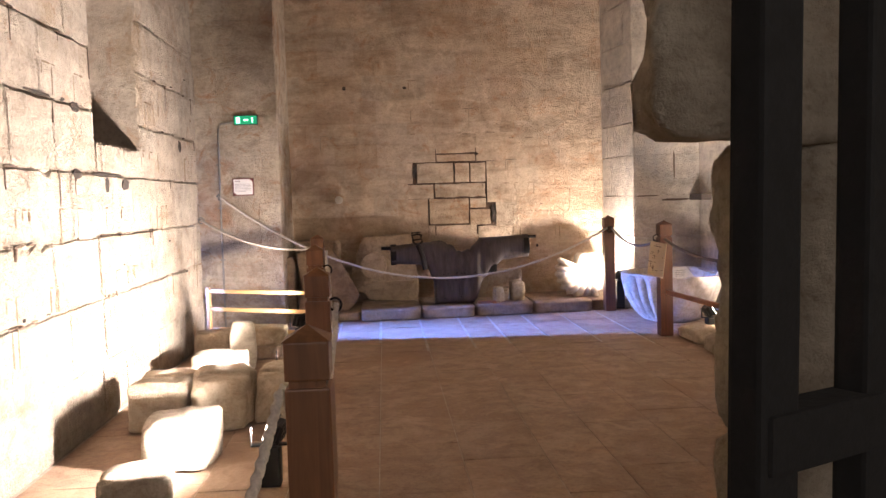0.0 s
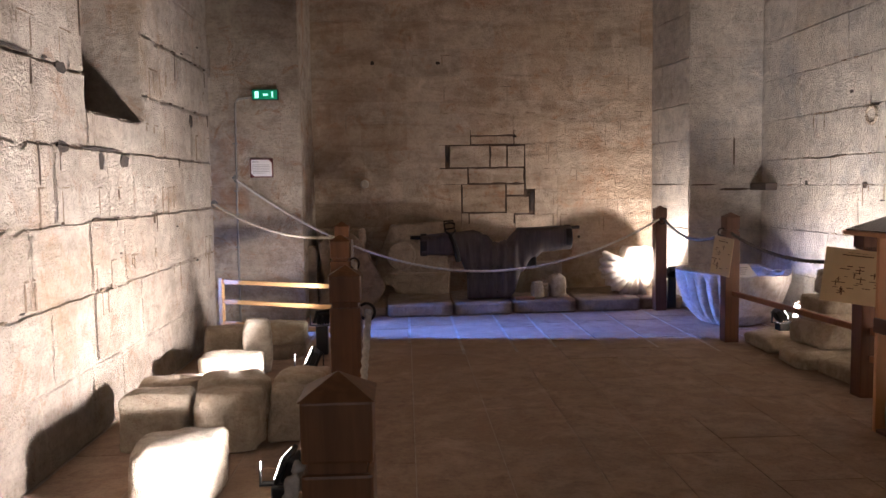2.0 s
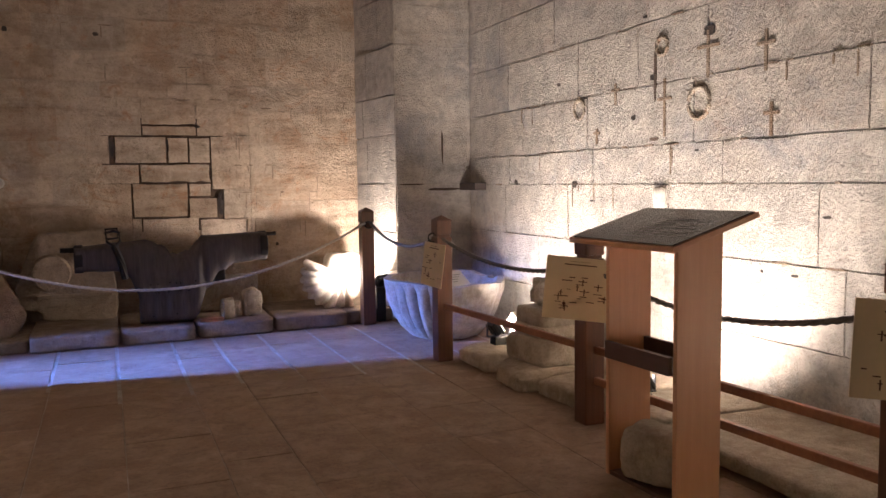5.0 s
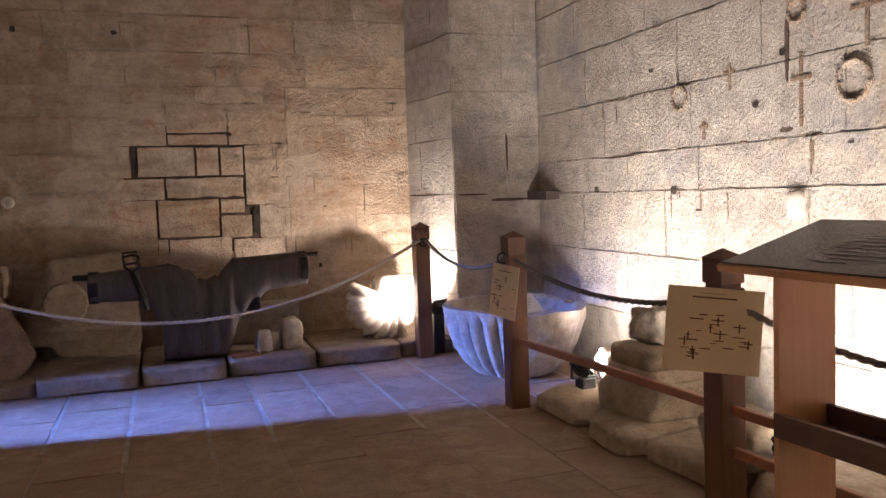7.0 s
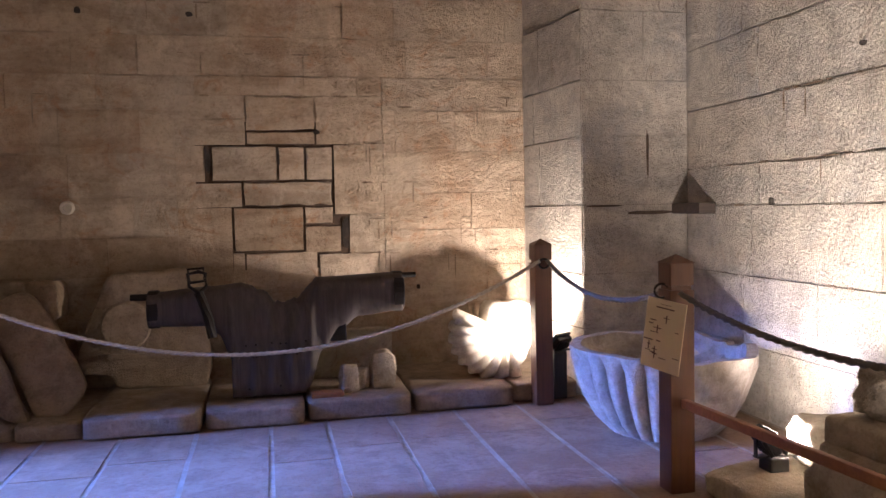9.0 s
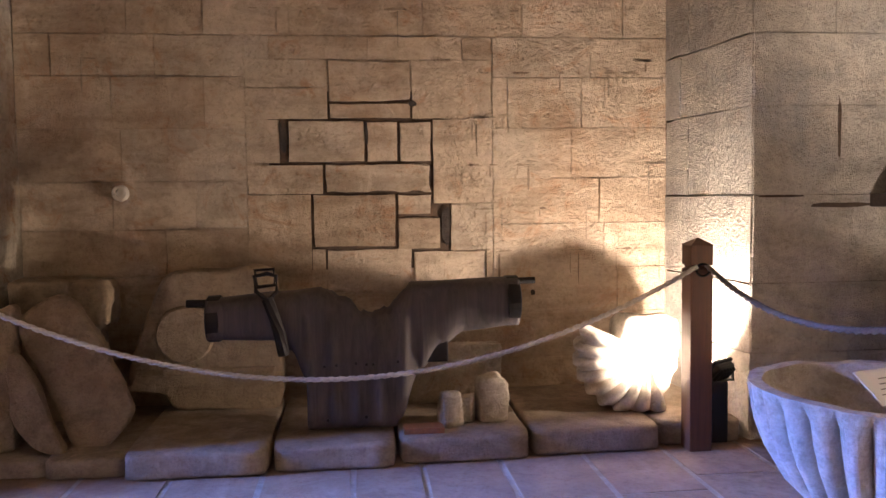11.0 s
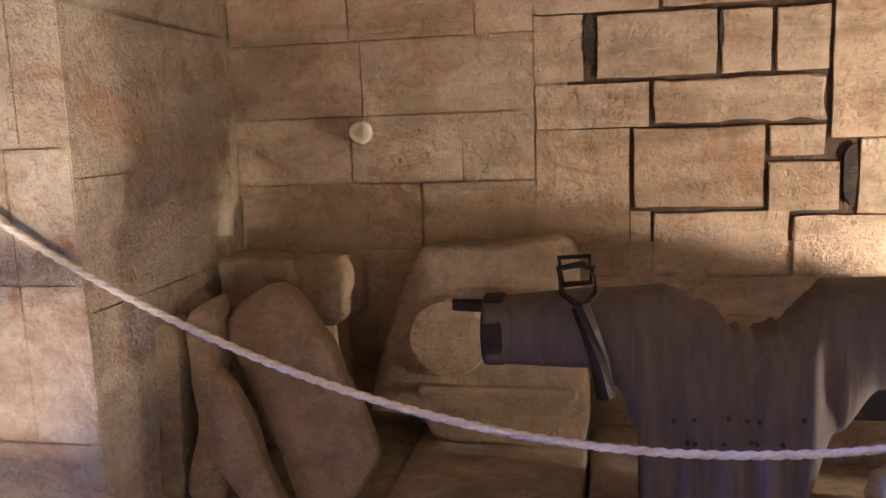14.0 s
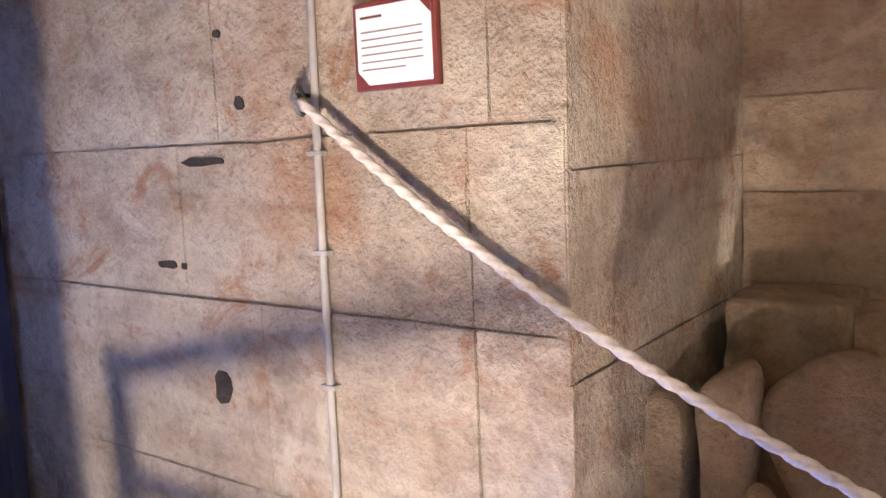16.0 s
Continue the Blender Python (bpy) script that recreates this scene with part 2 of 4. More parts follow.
def tube_bm(points, radius, sides=10, strands=0, lay=0.05, caps=True):
    """A tube along points; with strands its section is lobed and twists like laid rope."""
    bm = bmesh.new()
    pts = [Vector(p) for p in points]
    rings, run = [], 0.0
    for i, p in enumerate(pts):
        if i:
            run += (p - pts[i - 1]).length
        d = (pts[min(i + 1, len(pts) - 1)] - pts[max(i - 1, 0)]).normalized()
        side = d.cross(Vector((0, 0, 1)))
        side = side.normalized() if side.length > 0.05 else Vector((1, 0, 0))
        up = side.cross(d).normalized()
        ring = []
        for k in range(sides):
            a = 2 * math.pi * k / sides
            r = radius * (1 + (0.26 * math.cos(strands * (a - 2 * math.pi * run / lay / strands)) if strands else 0))
            ring.append(bm.verts.new(p + (side * math.cos(a) + up * math.sin(a)) * r))
        rings.append(ring)
    for a, b in zip(rings, rings[1:]):
        for k in range(sides):
            bm.faces.new((a[k], a[(k + 1) % sides], b[(k + 1) % sides], b[k]))
    if caps:
        bm.faces.new(rings[0][::-1])
        bm.faces.new(rings[-1])
    bmesh.ops.recalc_face_normals(bm, faces=bm.faces)
    return bm


def ring_bm(center, radius, thick, normal, sides=18):
    n = Vector(normal).normalized()
    a = n.orthogonal().normalized()
    b = n.cross(a)
    pts = [Vector(center) + (a * math.cos(t) + b * math.sin(t)) * radius for t in [2 * math.pi * k / sides for k in range(sides + 1)]]
    return tube_bm(pts, thick, 8)


def sag(a, b, drop, n):
    a, b = Vector(a), Vector(b)
    return [a.lerp(b, i / n) - Vector((0, 0, 4 * drop * (i / n) * (1 - i / n))) for i in range(n + 1)]


def rope(points, radius, material, label, group="barrier ropes"):
    ob = part("barrier_rope", tube_bm(points, radius, 12, 3, radius * 4.4), material)
    smooth(ob)
    return tagged(ob, label, "rope", group)


def rough_bm(size, power=5.0, cuts=7, amp=0.02, freq=5.0, seed=0, chips=0.0):
    """A broken block: a cube rounded to a superellipsoid, cut by a few chance planes, then roughened."""
    bm = bmesh.new()
    bmesh.ops.create_cube(bm, size=2.0)
    bmesh.ops.subdivide_edges(bm, edges=bm.edges[:], cuts=cuts, use_grid_fill=True)
    off = Vector((seed * 3.7, seed * 1.9, seed * 5.1))
    half = Vector(size) / 2
    r0 = random.Random(seed)
    planes = []
    for _ in range(7 if chips > 0.015 else 0):
        n = Vector((r0.uniform(-1, 1), r0.uniform(-1, 1), r0.uniform(-0.2, 1))).normalized()
        reach = abs(n.x) * half.x + abs(n.y) * half.y + abs(n.z) * half.z
        planes.append((n, reach * r0.uniform(0.74, 0.92)))
    for v in bm.verts:
        p = v.co.copy()
        r = (abs(p.x) ** power + abs(p.y) ** power + abs(p.z) ** power) ** (1 / power)
        p = Vector((p.x / r * half.x, p.y / r * half.y, p.z / r * half.z))
        for n, d in planes:
            over = p.dot(n) - d
            if over > 0:
                p -= n * over
        n = p.normalized()
        d = noise.noise(p * freq + off) * amp + noise.noise(p * freq * 3 + off) * amp * 0.5 + noise.noise(p * freq * 8 + off) * amp * 0.25
        if chips:
            d -= chips * max(0.0, noise.noise(p * freq * 0.6 + off * 1.3) - 0.12)
        v.co = p + n * d
    return bm


def stone_thing(name, size, at, turn, material, label, category="stone", power=6.0, amp=0.015, freq=6.0, seed=0, chips=0.03, group="", tilt=(0, 0), cuts=13):
    bm = rough_bm(size, power * 1.7, cuts, amp, freq, seed, chips)
    low = min(v.co.z for v in bm.verts)
    for v in bm.verts:
        v.co.z -= low
    ob = part(name, bm, material)
    smooth(ob)
    ob.matrix_basis = pose(*at, tilt[0], tilt[1], turn)
    return tagged(ob, label, category, group)


# ---- the hall ----
BACK_Y, RIGHT_X, LEFT_X, TOP = 10.648, 4.19, -1.65, 5.2
PIER_R, PIER_L = 9.69, 9.43
NEAR_Y = -4.0
rnd = random.Random(5)


def setting(name, bm, material, label, category):
    return tagged(part(name, bm, material), label, category, kind="structure")


J = 0.016  # how far the stone faces stand in front of the wall's core
wall_back = setting("wall_back", boxes(((-1.0, BACK_Y + J, -0.2), (3.4, BACK_Y + 0.6, TOP))), STONE_BACK, "warm beige limestone wall of coursed ashlar blocks", "wall")
wall_right = setting("wall_right", boxes(((RIGHT_X + J, NEAR_Y, -0.2), (RIGHT_X + 0.6, 9.7, TOP))), STONE_RIGHT, "pale grey limestone wall with carved marks and holes", "wall")
wall_left = setting("wall_left", boxes(
    ((LEFT_X - 0.7, NEAR_Y, -0.2), (LEFT_X - J, 5.5, TOP)), ((LEFT_X - 0.7, 6.54, -0.2), (LEFT_X - J, 8.47 - J, TOP)),
    ((LEFT_X - 0.7, 5.5, -0.2), (LEFT_X - J, 6.54, 1.9)), ((LEFT_X - 0.7, 5.5, 3.1), (LEFT_X - J, 6.54, TOP))),
    STONE_LEFT, "pale limestone wall with a deep rectangular niche", "wall")
setting("niche", boxes(((LEFT_X - 0.72, 5.45, 1.85), (LEFT_X - 0.42, 6.6, 3.2))), STONE_LEFT, "rough plastered back of the wall niche", "niche")
pier_left = setting("pier_left", boxes(((-5.6, PIER_L + J, -0.2), (-0.93 - J, BACK_Y + 0.6, TOP))), STONE_PIER, "stained limestone pier beside the side passage", "wall")
pier_right = setting("pier_right", boxes(((3.36 + J, PIER_R + J, -0.2), (RIGHT_X + 0.6, BACK_Y + 0.6, TOP))), STONE_RIGHT, "limestone pier in the corner of the hall", "wall")
# unseen end wall, added to close the hall; its gap admits the fill lamp
setting("wall_near", boxes(((-3.2, NEAR_Y - 0.5, -0.2), (5.2, NEAR_Y, 1.9)), ((-3.2, NEAR_Y - 0.5, 4.1), (5.2, NEAR_Y, TOP)), ((-3.2, NEAR_Y - 0.5, 1.9), (0.0, NEAR_Y, 4.1)), ((2.4, NEAR_Y - 0.5, 1.9), (5.2, NEAR_Y, 4.1))), STONE_LEFT, "unseen plain limestone wall, left open around the fill lamp", "wall")
setting("passage_wall", boxes(((-5.6, 7.9, -0.2), (LEFT_X - 0.7, 8.46, TOP))), STONE_LEFT, "limestone wall of the side passage", "wall")
setting("ceiling", boxes(((-5.6, NEAR_Y - 0.5, TOP), (5.2, BACK_Y + 0.6, TOP + 0.3))), PLASTER, "plain stone ceiling", "ceiling")
setting("passage_ceiling", boxes(((-5.6, 8.3, 2.6), (LEFT_X - 0.2, PIER_L + 0.1, 2.9))), STONE_LEFT, "stone lintel over the side passage", "ceiling")
floor = setting("floor", boxes(((-5.6, NEAR_Y - 0.5, -0.3), (5.2, BACK_Y + 0.6, -0.003))), GROUT, "worn stone paving with pale joints", "floor")


def block_mesh(w, h, d, jitter, bevel, step=0.16):
    """One dressed block: face in the x-z plane looking to -y, with uneven worn edges."""
    q = lambda t: rnd.uniform(-t, t)
    nx, nz = max(1, round(w / step)), max(1, round(h / step))
    loop = [(w * i / nx, 0.0) for i in range(nx)] + [(w, h * i / nz) for i in range(nz)]
    loop += [(w - w * i / nx, h) for i in range(nx)] + [(0.0, h - h * i / nz) for i in range(nz)]
    chip = rnd.random() < 0.16
    back, face = [], []
    for k, (x, z) in enumerate(loop):
        corner = x in (0.0, w) and z in (0.0, h)
        x0, z0 = x + q(jitter), z + q(jitter)
        b = bevel * rnd.uniform(0.5, 1.7)
        if chip and rnd.random() < 0.3:
            b += rnd.uniform(1, 3.5) * bevel
        back.append((x0, d, z0))
        face.append((min(max(x0, b), w - b), q(0.0015), min(max(z0, b), h - b)))
    n = len(loop)
    f = [tuple(range(n, 2 * n))] + [(k, (k + 1) % n, n + (k + 1) % n, n + k) for k in range(n)]
    me = bpy.data.meshes.new("stone")
    me.from_pydata(back + face, [], f)
    return me


def courses(parent, material, origin, turn, length, z0, z1, rows, lengths, gap=0.006, jitter=0.004, bevel=0.006, skip=(), depth=0.03, extra=()):
    """Coursed blocks over a wall face. origin and turn set the face; skip holds rectangles (u0, u1, z0, z1) left open."""
    base = pose(*origin, 0, 0, turn)
    z = z0
    layer = 0
    todo = list(extra)
    while z < z1 - 0.05:
        h = min(rows[layer % len(rows)] if isinstance(rows, list) else rnd.choice(rows), z1 - z)
        layer += 1
        if z1 - z - h < 0.12:
            h = z1 - z
        u = -rnd.uniform(0, 0.4)
        while u < length:
            w = rnd.uniform(*lengths)
            a, b = max(u, 0), min(u + w, length)
            if length - b < 0.12:
                b = length
            rects = [(a, b, z, z + h)]
            for s0, s1, t0, t1 in skip:
                cut = []
                for p, r, lo, hi in rects:
                    if s1 <= p or s0 >= r or t1 <= lo or t0 >= hi:
                        cut.append((p, r, lo, hi))
                        continue
                    cut += [(p, s0, lo, hi), (s1, r, lo, hi), (max(p, s0), min(r, s1), lo, t0), (max(p, s0), min(r, s1), t1, hi)]
                rects = [c for c in cut if c[1] - c[0] > 0.012 and c[3] - c[2] > 0.012]
            todo += [(*c, gap) for c in rects]
            u += w
            if b >= length:
                break
        z += h
    for a, b, lo, hi, g in todo:
        me = block_mesh(b - a - g, hi - lo - g, depth, jitter * (4 if g > 0.005 else 1), bevel * (3.0 if g > 0.005 else 1), 0.09 if g > 0.005 else 0.16)
        me.materials.append(material)
        ob = new("stone", me)
        ob.parent = parent
        ob.matrix_basis = base @ Matrix.Translation((a + g / 2, rnd.uniform(-0.003, 0.003), lo + g / 2))


def sockets(parent, origin, turn, rects, name="socket", material=HOLE_SHADE):
    """Thin ragged plates in a wall face; dark materials imitate the shade inside holes."""
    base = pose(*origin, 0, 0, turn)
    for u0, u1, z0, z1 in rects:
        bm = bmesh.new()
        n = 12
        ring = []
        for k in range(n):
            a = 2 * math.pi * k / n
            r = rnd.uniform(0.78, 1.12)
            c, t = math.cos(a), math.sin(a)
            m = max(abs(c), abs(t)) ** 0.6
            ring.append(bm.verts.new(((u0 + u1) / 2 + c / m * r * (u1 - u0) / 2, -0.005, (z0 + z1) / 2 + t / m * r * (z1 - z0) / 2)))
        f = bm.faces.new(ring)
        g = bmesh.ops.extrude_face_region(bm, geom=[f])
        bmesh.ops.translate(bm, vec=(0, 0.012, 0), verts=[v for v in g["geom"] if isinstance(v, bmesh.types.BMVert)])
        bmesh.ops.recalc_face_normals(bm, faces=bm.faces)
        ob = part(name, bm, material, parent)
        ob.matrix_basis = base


# ---- things on the visitors' side ----
def barrier_post(x, y, height, material, label, turn=0.0, ring=None, width=0.125):
    thing = empty("barrier_post", pose(x, y, 0, 0, 0, turn), label, "post", "barrier posts")
    w = width / 2
    bm = boxes(((-w, -w, 0), (w, w, height - 0.17)), bevel=0.006)
    part("shaft", bm, material, thing)
    bm = boxes(((-w * 0.82, -w * 0.82, height - 0.172), (w * 0.82, w * 0.82, height - 0.148)))
    part("neck", bm, material, thing)
    bm = boxes(((-w, -w, height - 0.15), (w, w, height - 0.04)), bevel=0.006)
    part("head", bm, material, thing)
    bm = bmesh.new()
    base = [bm.verts.new((sx * w * 1.06, sy * w * 1.06, height - 0.041)) for sx, sy in ((-1, -1), (1, -1), (1, 1), (-1, 1))]
    tip = bm.verts.new((0, 0, height))
    bm.faces.new(base[::-1])
    for k in range(4):
        bm.faces.new((base[k], base[(k + 1) % 4], tip))
    part("cap", bm, material, thing)
    if ring:
        part("rope_ring", ring_bm(ring, 0.034, 0.006, (0.3, 1, 0.1)), IRON, thing, "dark iron ring for the rope")
    return thing


P = {"a": (0.045, 2.15), "b": (-0.08, 4.02), "c": (-0.25, 5.92), "d": (-0.39, 7.86)}
barrier_post(*P["a"], 1.105, WOOD_POST, "brown stained wooden barrier post with pointed cap")
barrier_post(*P["b"], 1.115, WOOD_POST, "brown stained wooden barrier post with pointed cap", ring=(0.085, 0, 0.92))
barrier_post(*P["c"], 1.13, WOOD_POST, "brown stained wooden barrier post with rope ring", ring=(0.085, 0, 0.94))
barrier_post(*P["d"], 1.13, WOOD_POST, "brown stained wooden barrier post beside pine railing")
Q = {"a": (3.0, 9.6), "b": (3.046, 7.75), "c": (3.178, 5.84), "d": (3.32, 3.93)}
barrier_post(*Q["a"], 1.173, WOOD_DARK, "dark brown wooden post in front of the ledge", ring=(0, -0.075, 1.0))
barrier_post(*Q["b"], 1.155, WOOD_DARK, "dark brown wooden post with a paper sign", ring=(-0.075, 0, 0.98))
barrier_post(*Q["c"], 1.135, WOOD_DARK, "dark brown wooden post with a tilted sign", ring=(-0.075, 0, 0.93))
barrier_post(*Q["d"], 1.13, WOOD_DARK, "dark brown wooden post with a tilted sign", ring=(-0.075, 0, 0.93))

RING = (-1.62, PIER_L - 0.06, 1.535)
HEMP = "laid pale hemp rope hanging between barrier fixings"
rope(sag(RING, (Q["a"][0] - 0.03, Q["a"][1] - 0.07, 1.02), 0.765, 900), 0.0115, ROPE, "long pale laid rope sagging across the alcove")
rope(sag((LEFT_X + 0.03, 8.4, 1.29), (P["d"][0] - 0.06, P["d"][1], 0.99), 0.1, 270), 0.0115, ROPE, HEMP)
rope(sag((P["d"][0] + 0.08, P["d"][1], 0.96), (P["c"][0] + 0.09, P["c"][1], 0.94), 0.34, 330), 0.0125, ROPE, HEMP)
rope(sag((P["c"][0] + 0.09, P["c"][1], 0.94), (P["b"][0] + 0.09, P["b"][1], 0.92), 0.34, 330), 0.0125, ROPE, HEMP)
rope(sag((P["b"][0] + 0.09, P["b"][1], 0.92), (P["a"][0] - 0.08, P["a"][1] + 0.03, 0.92), 0.36, 390), 0.0125, ROPE, HEMP)
rope(sag((P["a"][0] - 0.08, P["a"][1] - 0.03, 0.92), (-0.2, -0.4, 0.9), 0.3, 390), 0.0125, ROPE, HEMP)
GREY = "grey laid rope between dark wooden posts"
rope(sag((Q["a"][0] + 0.02, Q["a"][1] - 0.08, 1.02), (Q["b"][0] - 0.03, Q["b"][1] + 0.08, 0.96), 0.13, 270), 0.0125, ROPE_DARK, GREY)
rope(sag((Q["b"][0] - 0.02, Q["b"][1] - 0.08, 0.97), (Q["c"][0] - 0.02, Q["c"][1] + 0.08, 0.9), 0.1, 270), 0.0125, ROPE_DARK, GREY)
rope(sag((Q["c"][0], Q["c"][1] - 0.08, 0.9), (Q["d"][0], Q["d"][1] + 0.08, 0.9), 0.14, 270), 0.0125, ROPE_DARK, GREY)
rope(sag((Q["d"][0], Q["d"][1] - 0.08, 0.9), (3.4, 1.6, 0.9), 0.14, 270), 0.0125, ROPE_DARK, GREY)

# rails along the right side
for a, b, z in (("b", "c", 0.44), ("c", "d", 0.44), ("c", "d", 0.26)):
    (ax, ay), (bx, by) = Q[a], Q[b]
    d = math.degrees(math.atan2(by - ay, bx - ax))
    n = math.hypot(bx - ax, by - ay)
    bm = boxes(((0.063, -0.016, -0.022), (n - 0.063, 0.016, 0.022)), bevel=0.006)
    ob = part("barrier_rail", bm, WOOD_RED)
    ob.matrix_basis = pose(ax, ay, z, 0, 0, d)
    tagged(ob, "reddish wooden rail fixed between barrier posts", "rail", "barrier rails")

# pine railing at the passage
RC = (-1.61, 8.53)
railing = empty("railing", pose(*RC, 0, 0, 0, -26), "low pale pine railing with three bars", "railing")
part("upright", boxes(((-0.02, -0.02, 0), (0.02, 0.02, 0.575)), bevel=0.004), WOOD_RAIL, railing)
for z in (0.14, 0.35, 0.54):
    part("bar", boxes(((0.02, -0.012, z - 0.02), (1.24, 0.012, z + 0.02)), bevel=0.004), WOOD_RAIL, railing)


def spotlight(eye, target):
    d = Vector(target) - Vector(eye)
    thing = empty("spotlight", pose(eye[0], eye[1], eye[2] - 0.14), "small black floor spotlight turned up to the wall", "spotlight", "floor spotlights")
    turn = d.to_track_quat("Z", "Y").to_matrix().to_4x4()
    head = Matrix.Translation((0, 0, 0.14)) @ turn
    bm = boxes(((-0.075, -0.05, -0.06), (0.075, 0.05, -0.02)), bevel=0.012)
    box(bm, (-0.085, -0.06, -0.02), (0.085, 0.06, 0.0), 0.006)
    for k in range(5):
        box(bm, (-0.06 + k * 0.027, -0.045, -0.078), (-0.052 + k * 0.027, 0.045, -0.058))
    bmesh.ops.transform(bm, matrix=head, verts=bm.verts)
    part("housing", bm, BLACK, thing)
    bm = boxes(((-0.07, -0.046, 0.001), (0.07, 0.046, 0.006)))
    bmesh.ops.transform(bm, matrix=head, verts=bm.verts)
    ob = part("lens", bm, LENS, thing, "glowing lamp glass")
    ob.visible_shadow = False
    foot = -(eye[2] - 0.14)
    bm = boxes(((-0.1, -0.012, 0.06), (-0.094, 0.012, 0.15)), ((0.094, -0.012, 0.06), (0.1, 0.012, 0.15)), ((-0.1, -0.02, 0.052), (0.1, 0.02, 0.06)))
    box(bm, (-0.05, -0.05, foot + 0.006), (0.05, 0.05, 0.055), 0.01)
    part("bracket", bm, BLACK, thing)
    return thing


for eye, target, *_ in LAMPS:
    spotlight(eye, target)

# lectern
lectern = empty("lectern", pose(2.935, 4.87, 0, 0, 0, 3), "beech panel lectern with sloping printed top", "lectern")
for y in (-0.235, 0.23):
    bm = boxes(((-0.125, y - 0.012, 0), (0.125, y + 0.012, 1.15)), bevel=0.003)
    for v in bm.verts:
        if v.co.z > 0.9:
            v.co.z += (v.co.x + 0.125) * 0.28 - 0.002
    part("side_panel", bm, WOOD_PANEL, lectern)
slope = pose(-0.02, 0, 1.196, 0, -15.6, 0)
bm = boxes(((-0.25, -0.37, -0.012), (0.235, 0.35, 0.012)), bevel=0.003)
bmesh.ops.transform(bm, matrix=slope, verts=bm.verts)
part("top", bm, WOOD_PANEL, lectern)
bm = boxes(((-0.235, -0.355, 0.0125), (0.22, 0.335, 0.018)))
bmesh.ops.transform(bm, matrix=slope, verts=bm.verts)
sheet = part("printed_sheet", bm, PRINT, lectern, "dark glossy printed sheet")
for k in range(9):
    bm = boxes(((-0.17 + k * 0.03, -0.3 if k % 3 else -0.1, 0.0182), (-0.165 + k * 0.03, 0.04 - 0.05 * (k % 2), 0.0195)))
    bmesh.ops.transform(bm, matrix=slope, verts=bm.verts)
    part("text_line", bm, INK_GREY, sheet)
bm = boxes(((-0.15, -0.222, 0.575), (-0.128, 0.218, 0.655)), ((-0.128, -0.222, 0.575), (0.1, 0.217, 0.59)), ((0.08, -0.222, 0.59), (0.1, 0.217, 0.655)), bevel=0.002)
part("tray", bm, WOOD_BROWN, lectern, "dark brown leaflet tray")
part("base_board", boxes(((-0.12, -0.222, 0.0), (0.12, 0.217, 0.02)), bevel=0.002), WOOD_BROWN, lectern)
stone_thing("stone_weight", (0.22, 0.3, 0.25), (2.92, 4.87, 0.02), 20, STONE_LOOSE, "rough limestone block inside the lectern foot", power=4, seed=3)


def sign(at, turn, lean, w, h, material, label, marks):
    thing = empty("sign", pose(*at, lean[0], lean[1], turn), label, "sign", "paper signs")
    part("card", boxes(((-w / 2, -0.003, -h / 2), (w / 2, 0.003, h / 2)), bevel=0.001), material, thing)
    r = random.Random(int(at[1] * 100))
    spots = [(-w * 0.02, h * 0.43, w * 0.14, 0.0008), (-w * 0.01, h * 0.38, w * 0.23, 0.003)]
    for _ in range(marks):
        spots.append((r.uniform(-0.4, 0.4) * w, r.uniform(-0.38, 0.28) * h, r.uniform(0.008, 0.03), r.uniform(0.0015, 0.003)))
    for k, (x, z, a, b) in enumerate(spots):
        bm = boxes(((x - a, -0.0045, z - b), (x + a, -0.0032, z + b)))
        if k > 1 and k % 3 == 0:
            box(bm, (x - 0.003, -0.0047, z - 0.024), (x + 0.003, -0.0034, z + 0.014))
        part("mark", bm, INK, thing)
    return thing


sign((Q["b"][0] - 0.09, Q["b"][1] - 0.04, 0.77), -70, (-4, 6), 0.24, 0.34, PAPER, "aged paper sign hung on a barrier post", 16)
sign((Q["c"][0] - 0.13, Q["c"][1] - 0.1, 0.805), -26, (-6, 6), 0.39, 0.35, PAPER, "aged paper sign with small drawn crosses", 26)
sign((Q["d"][0] - 0.13, Q["d"][1] - 0.1, 0.8), -26, (-6, 5), 0.39, 0.35, PAPER, "aged paper sign with small drawn crosses", 26)

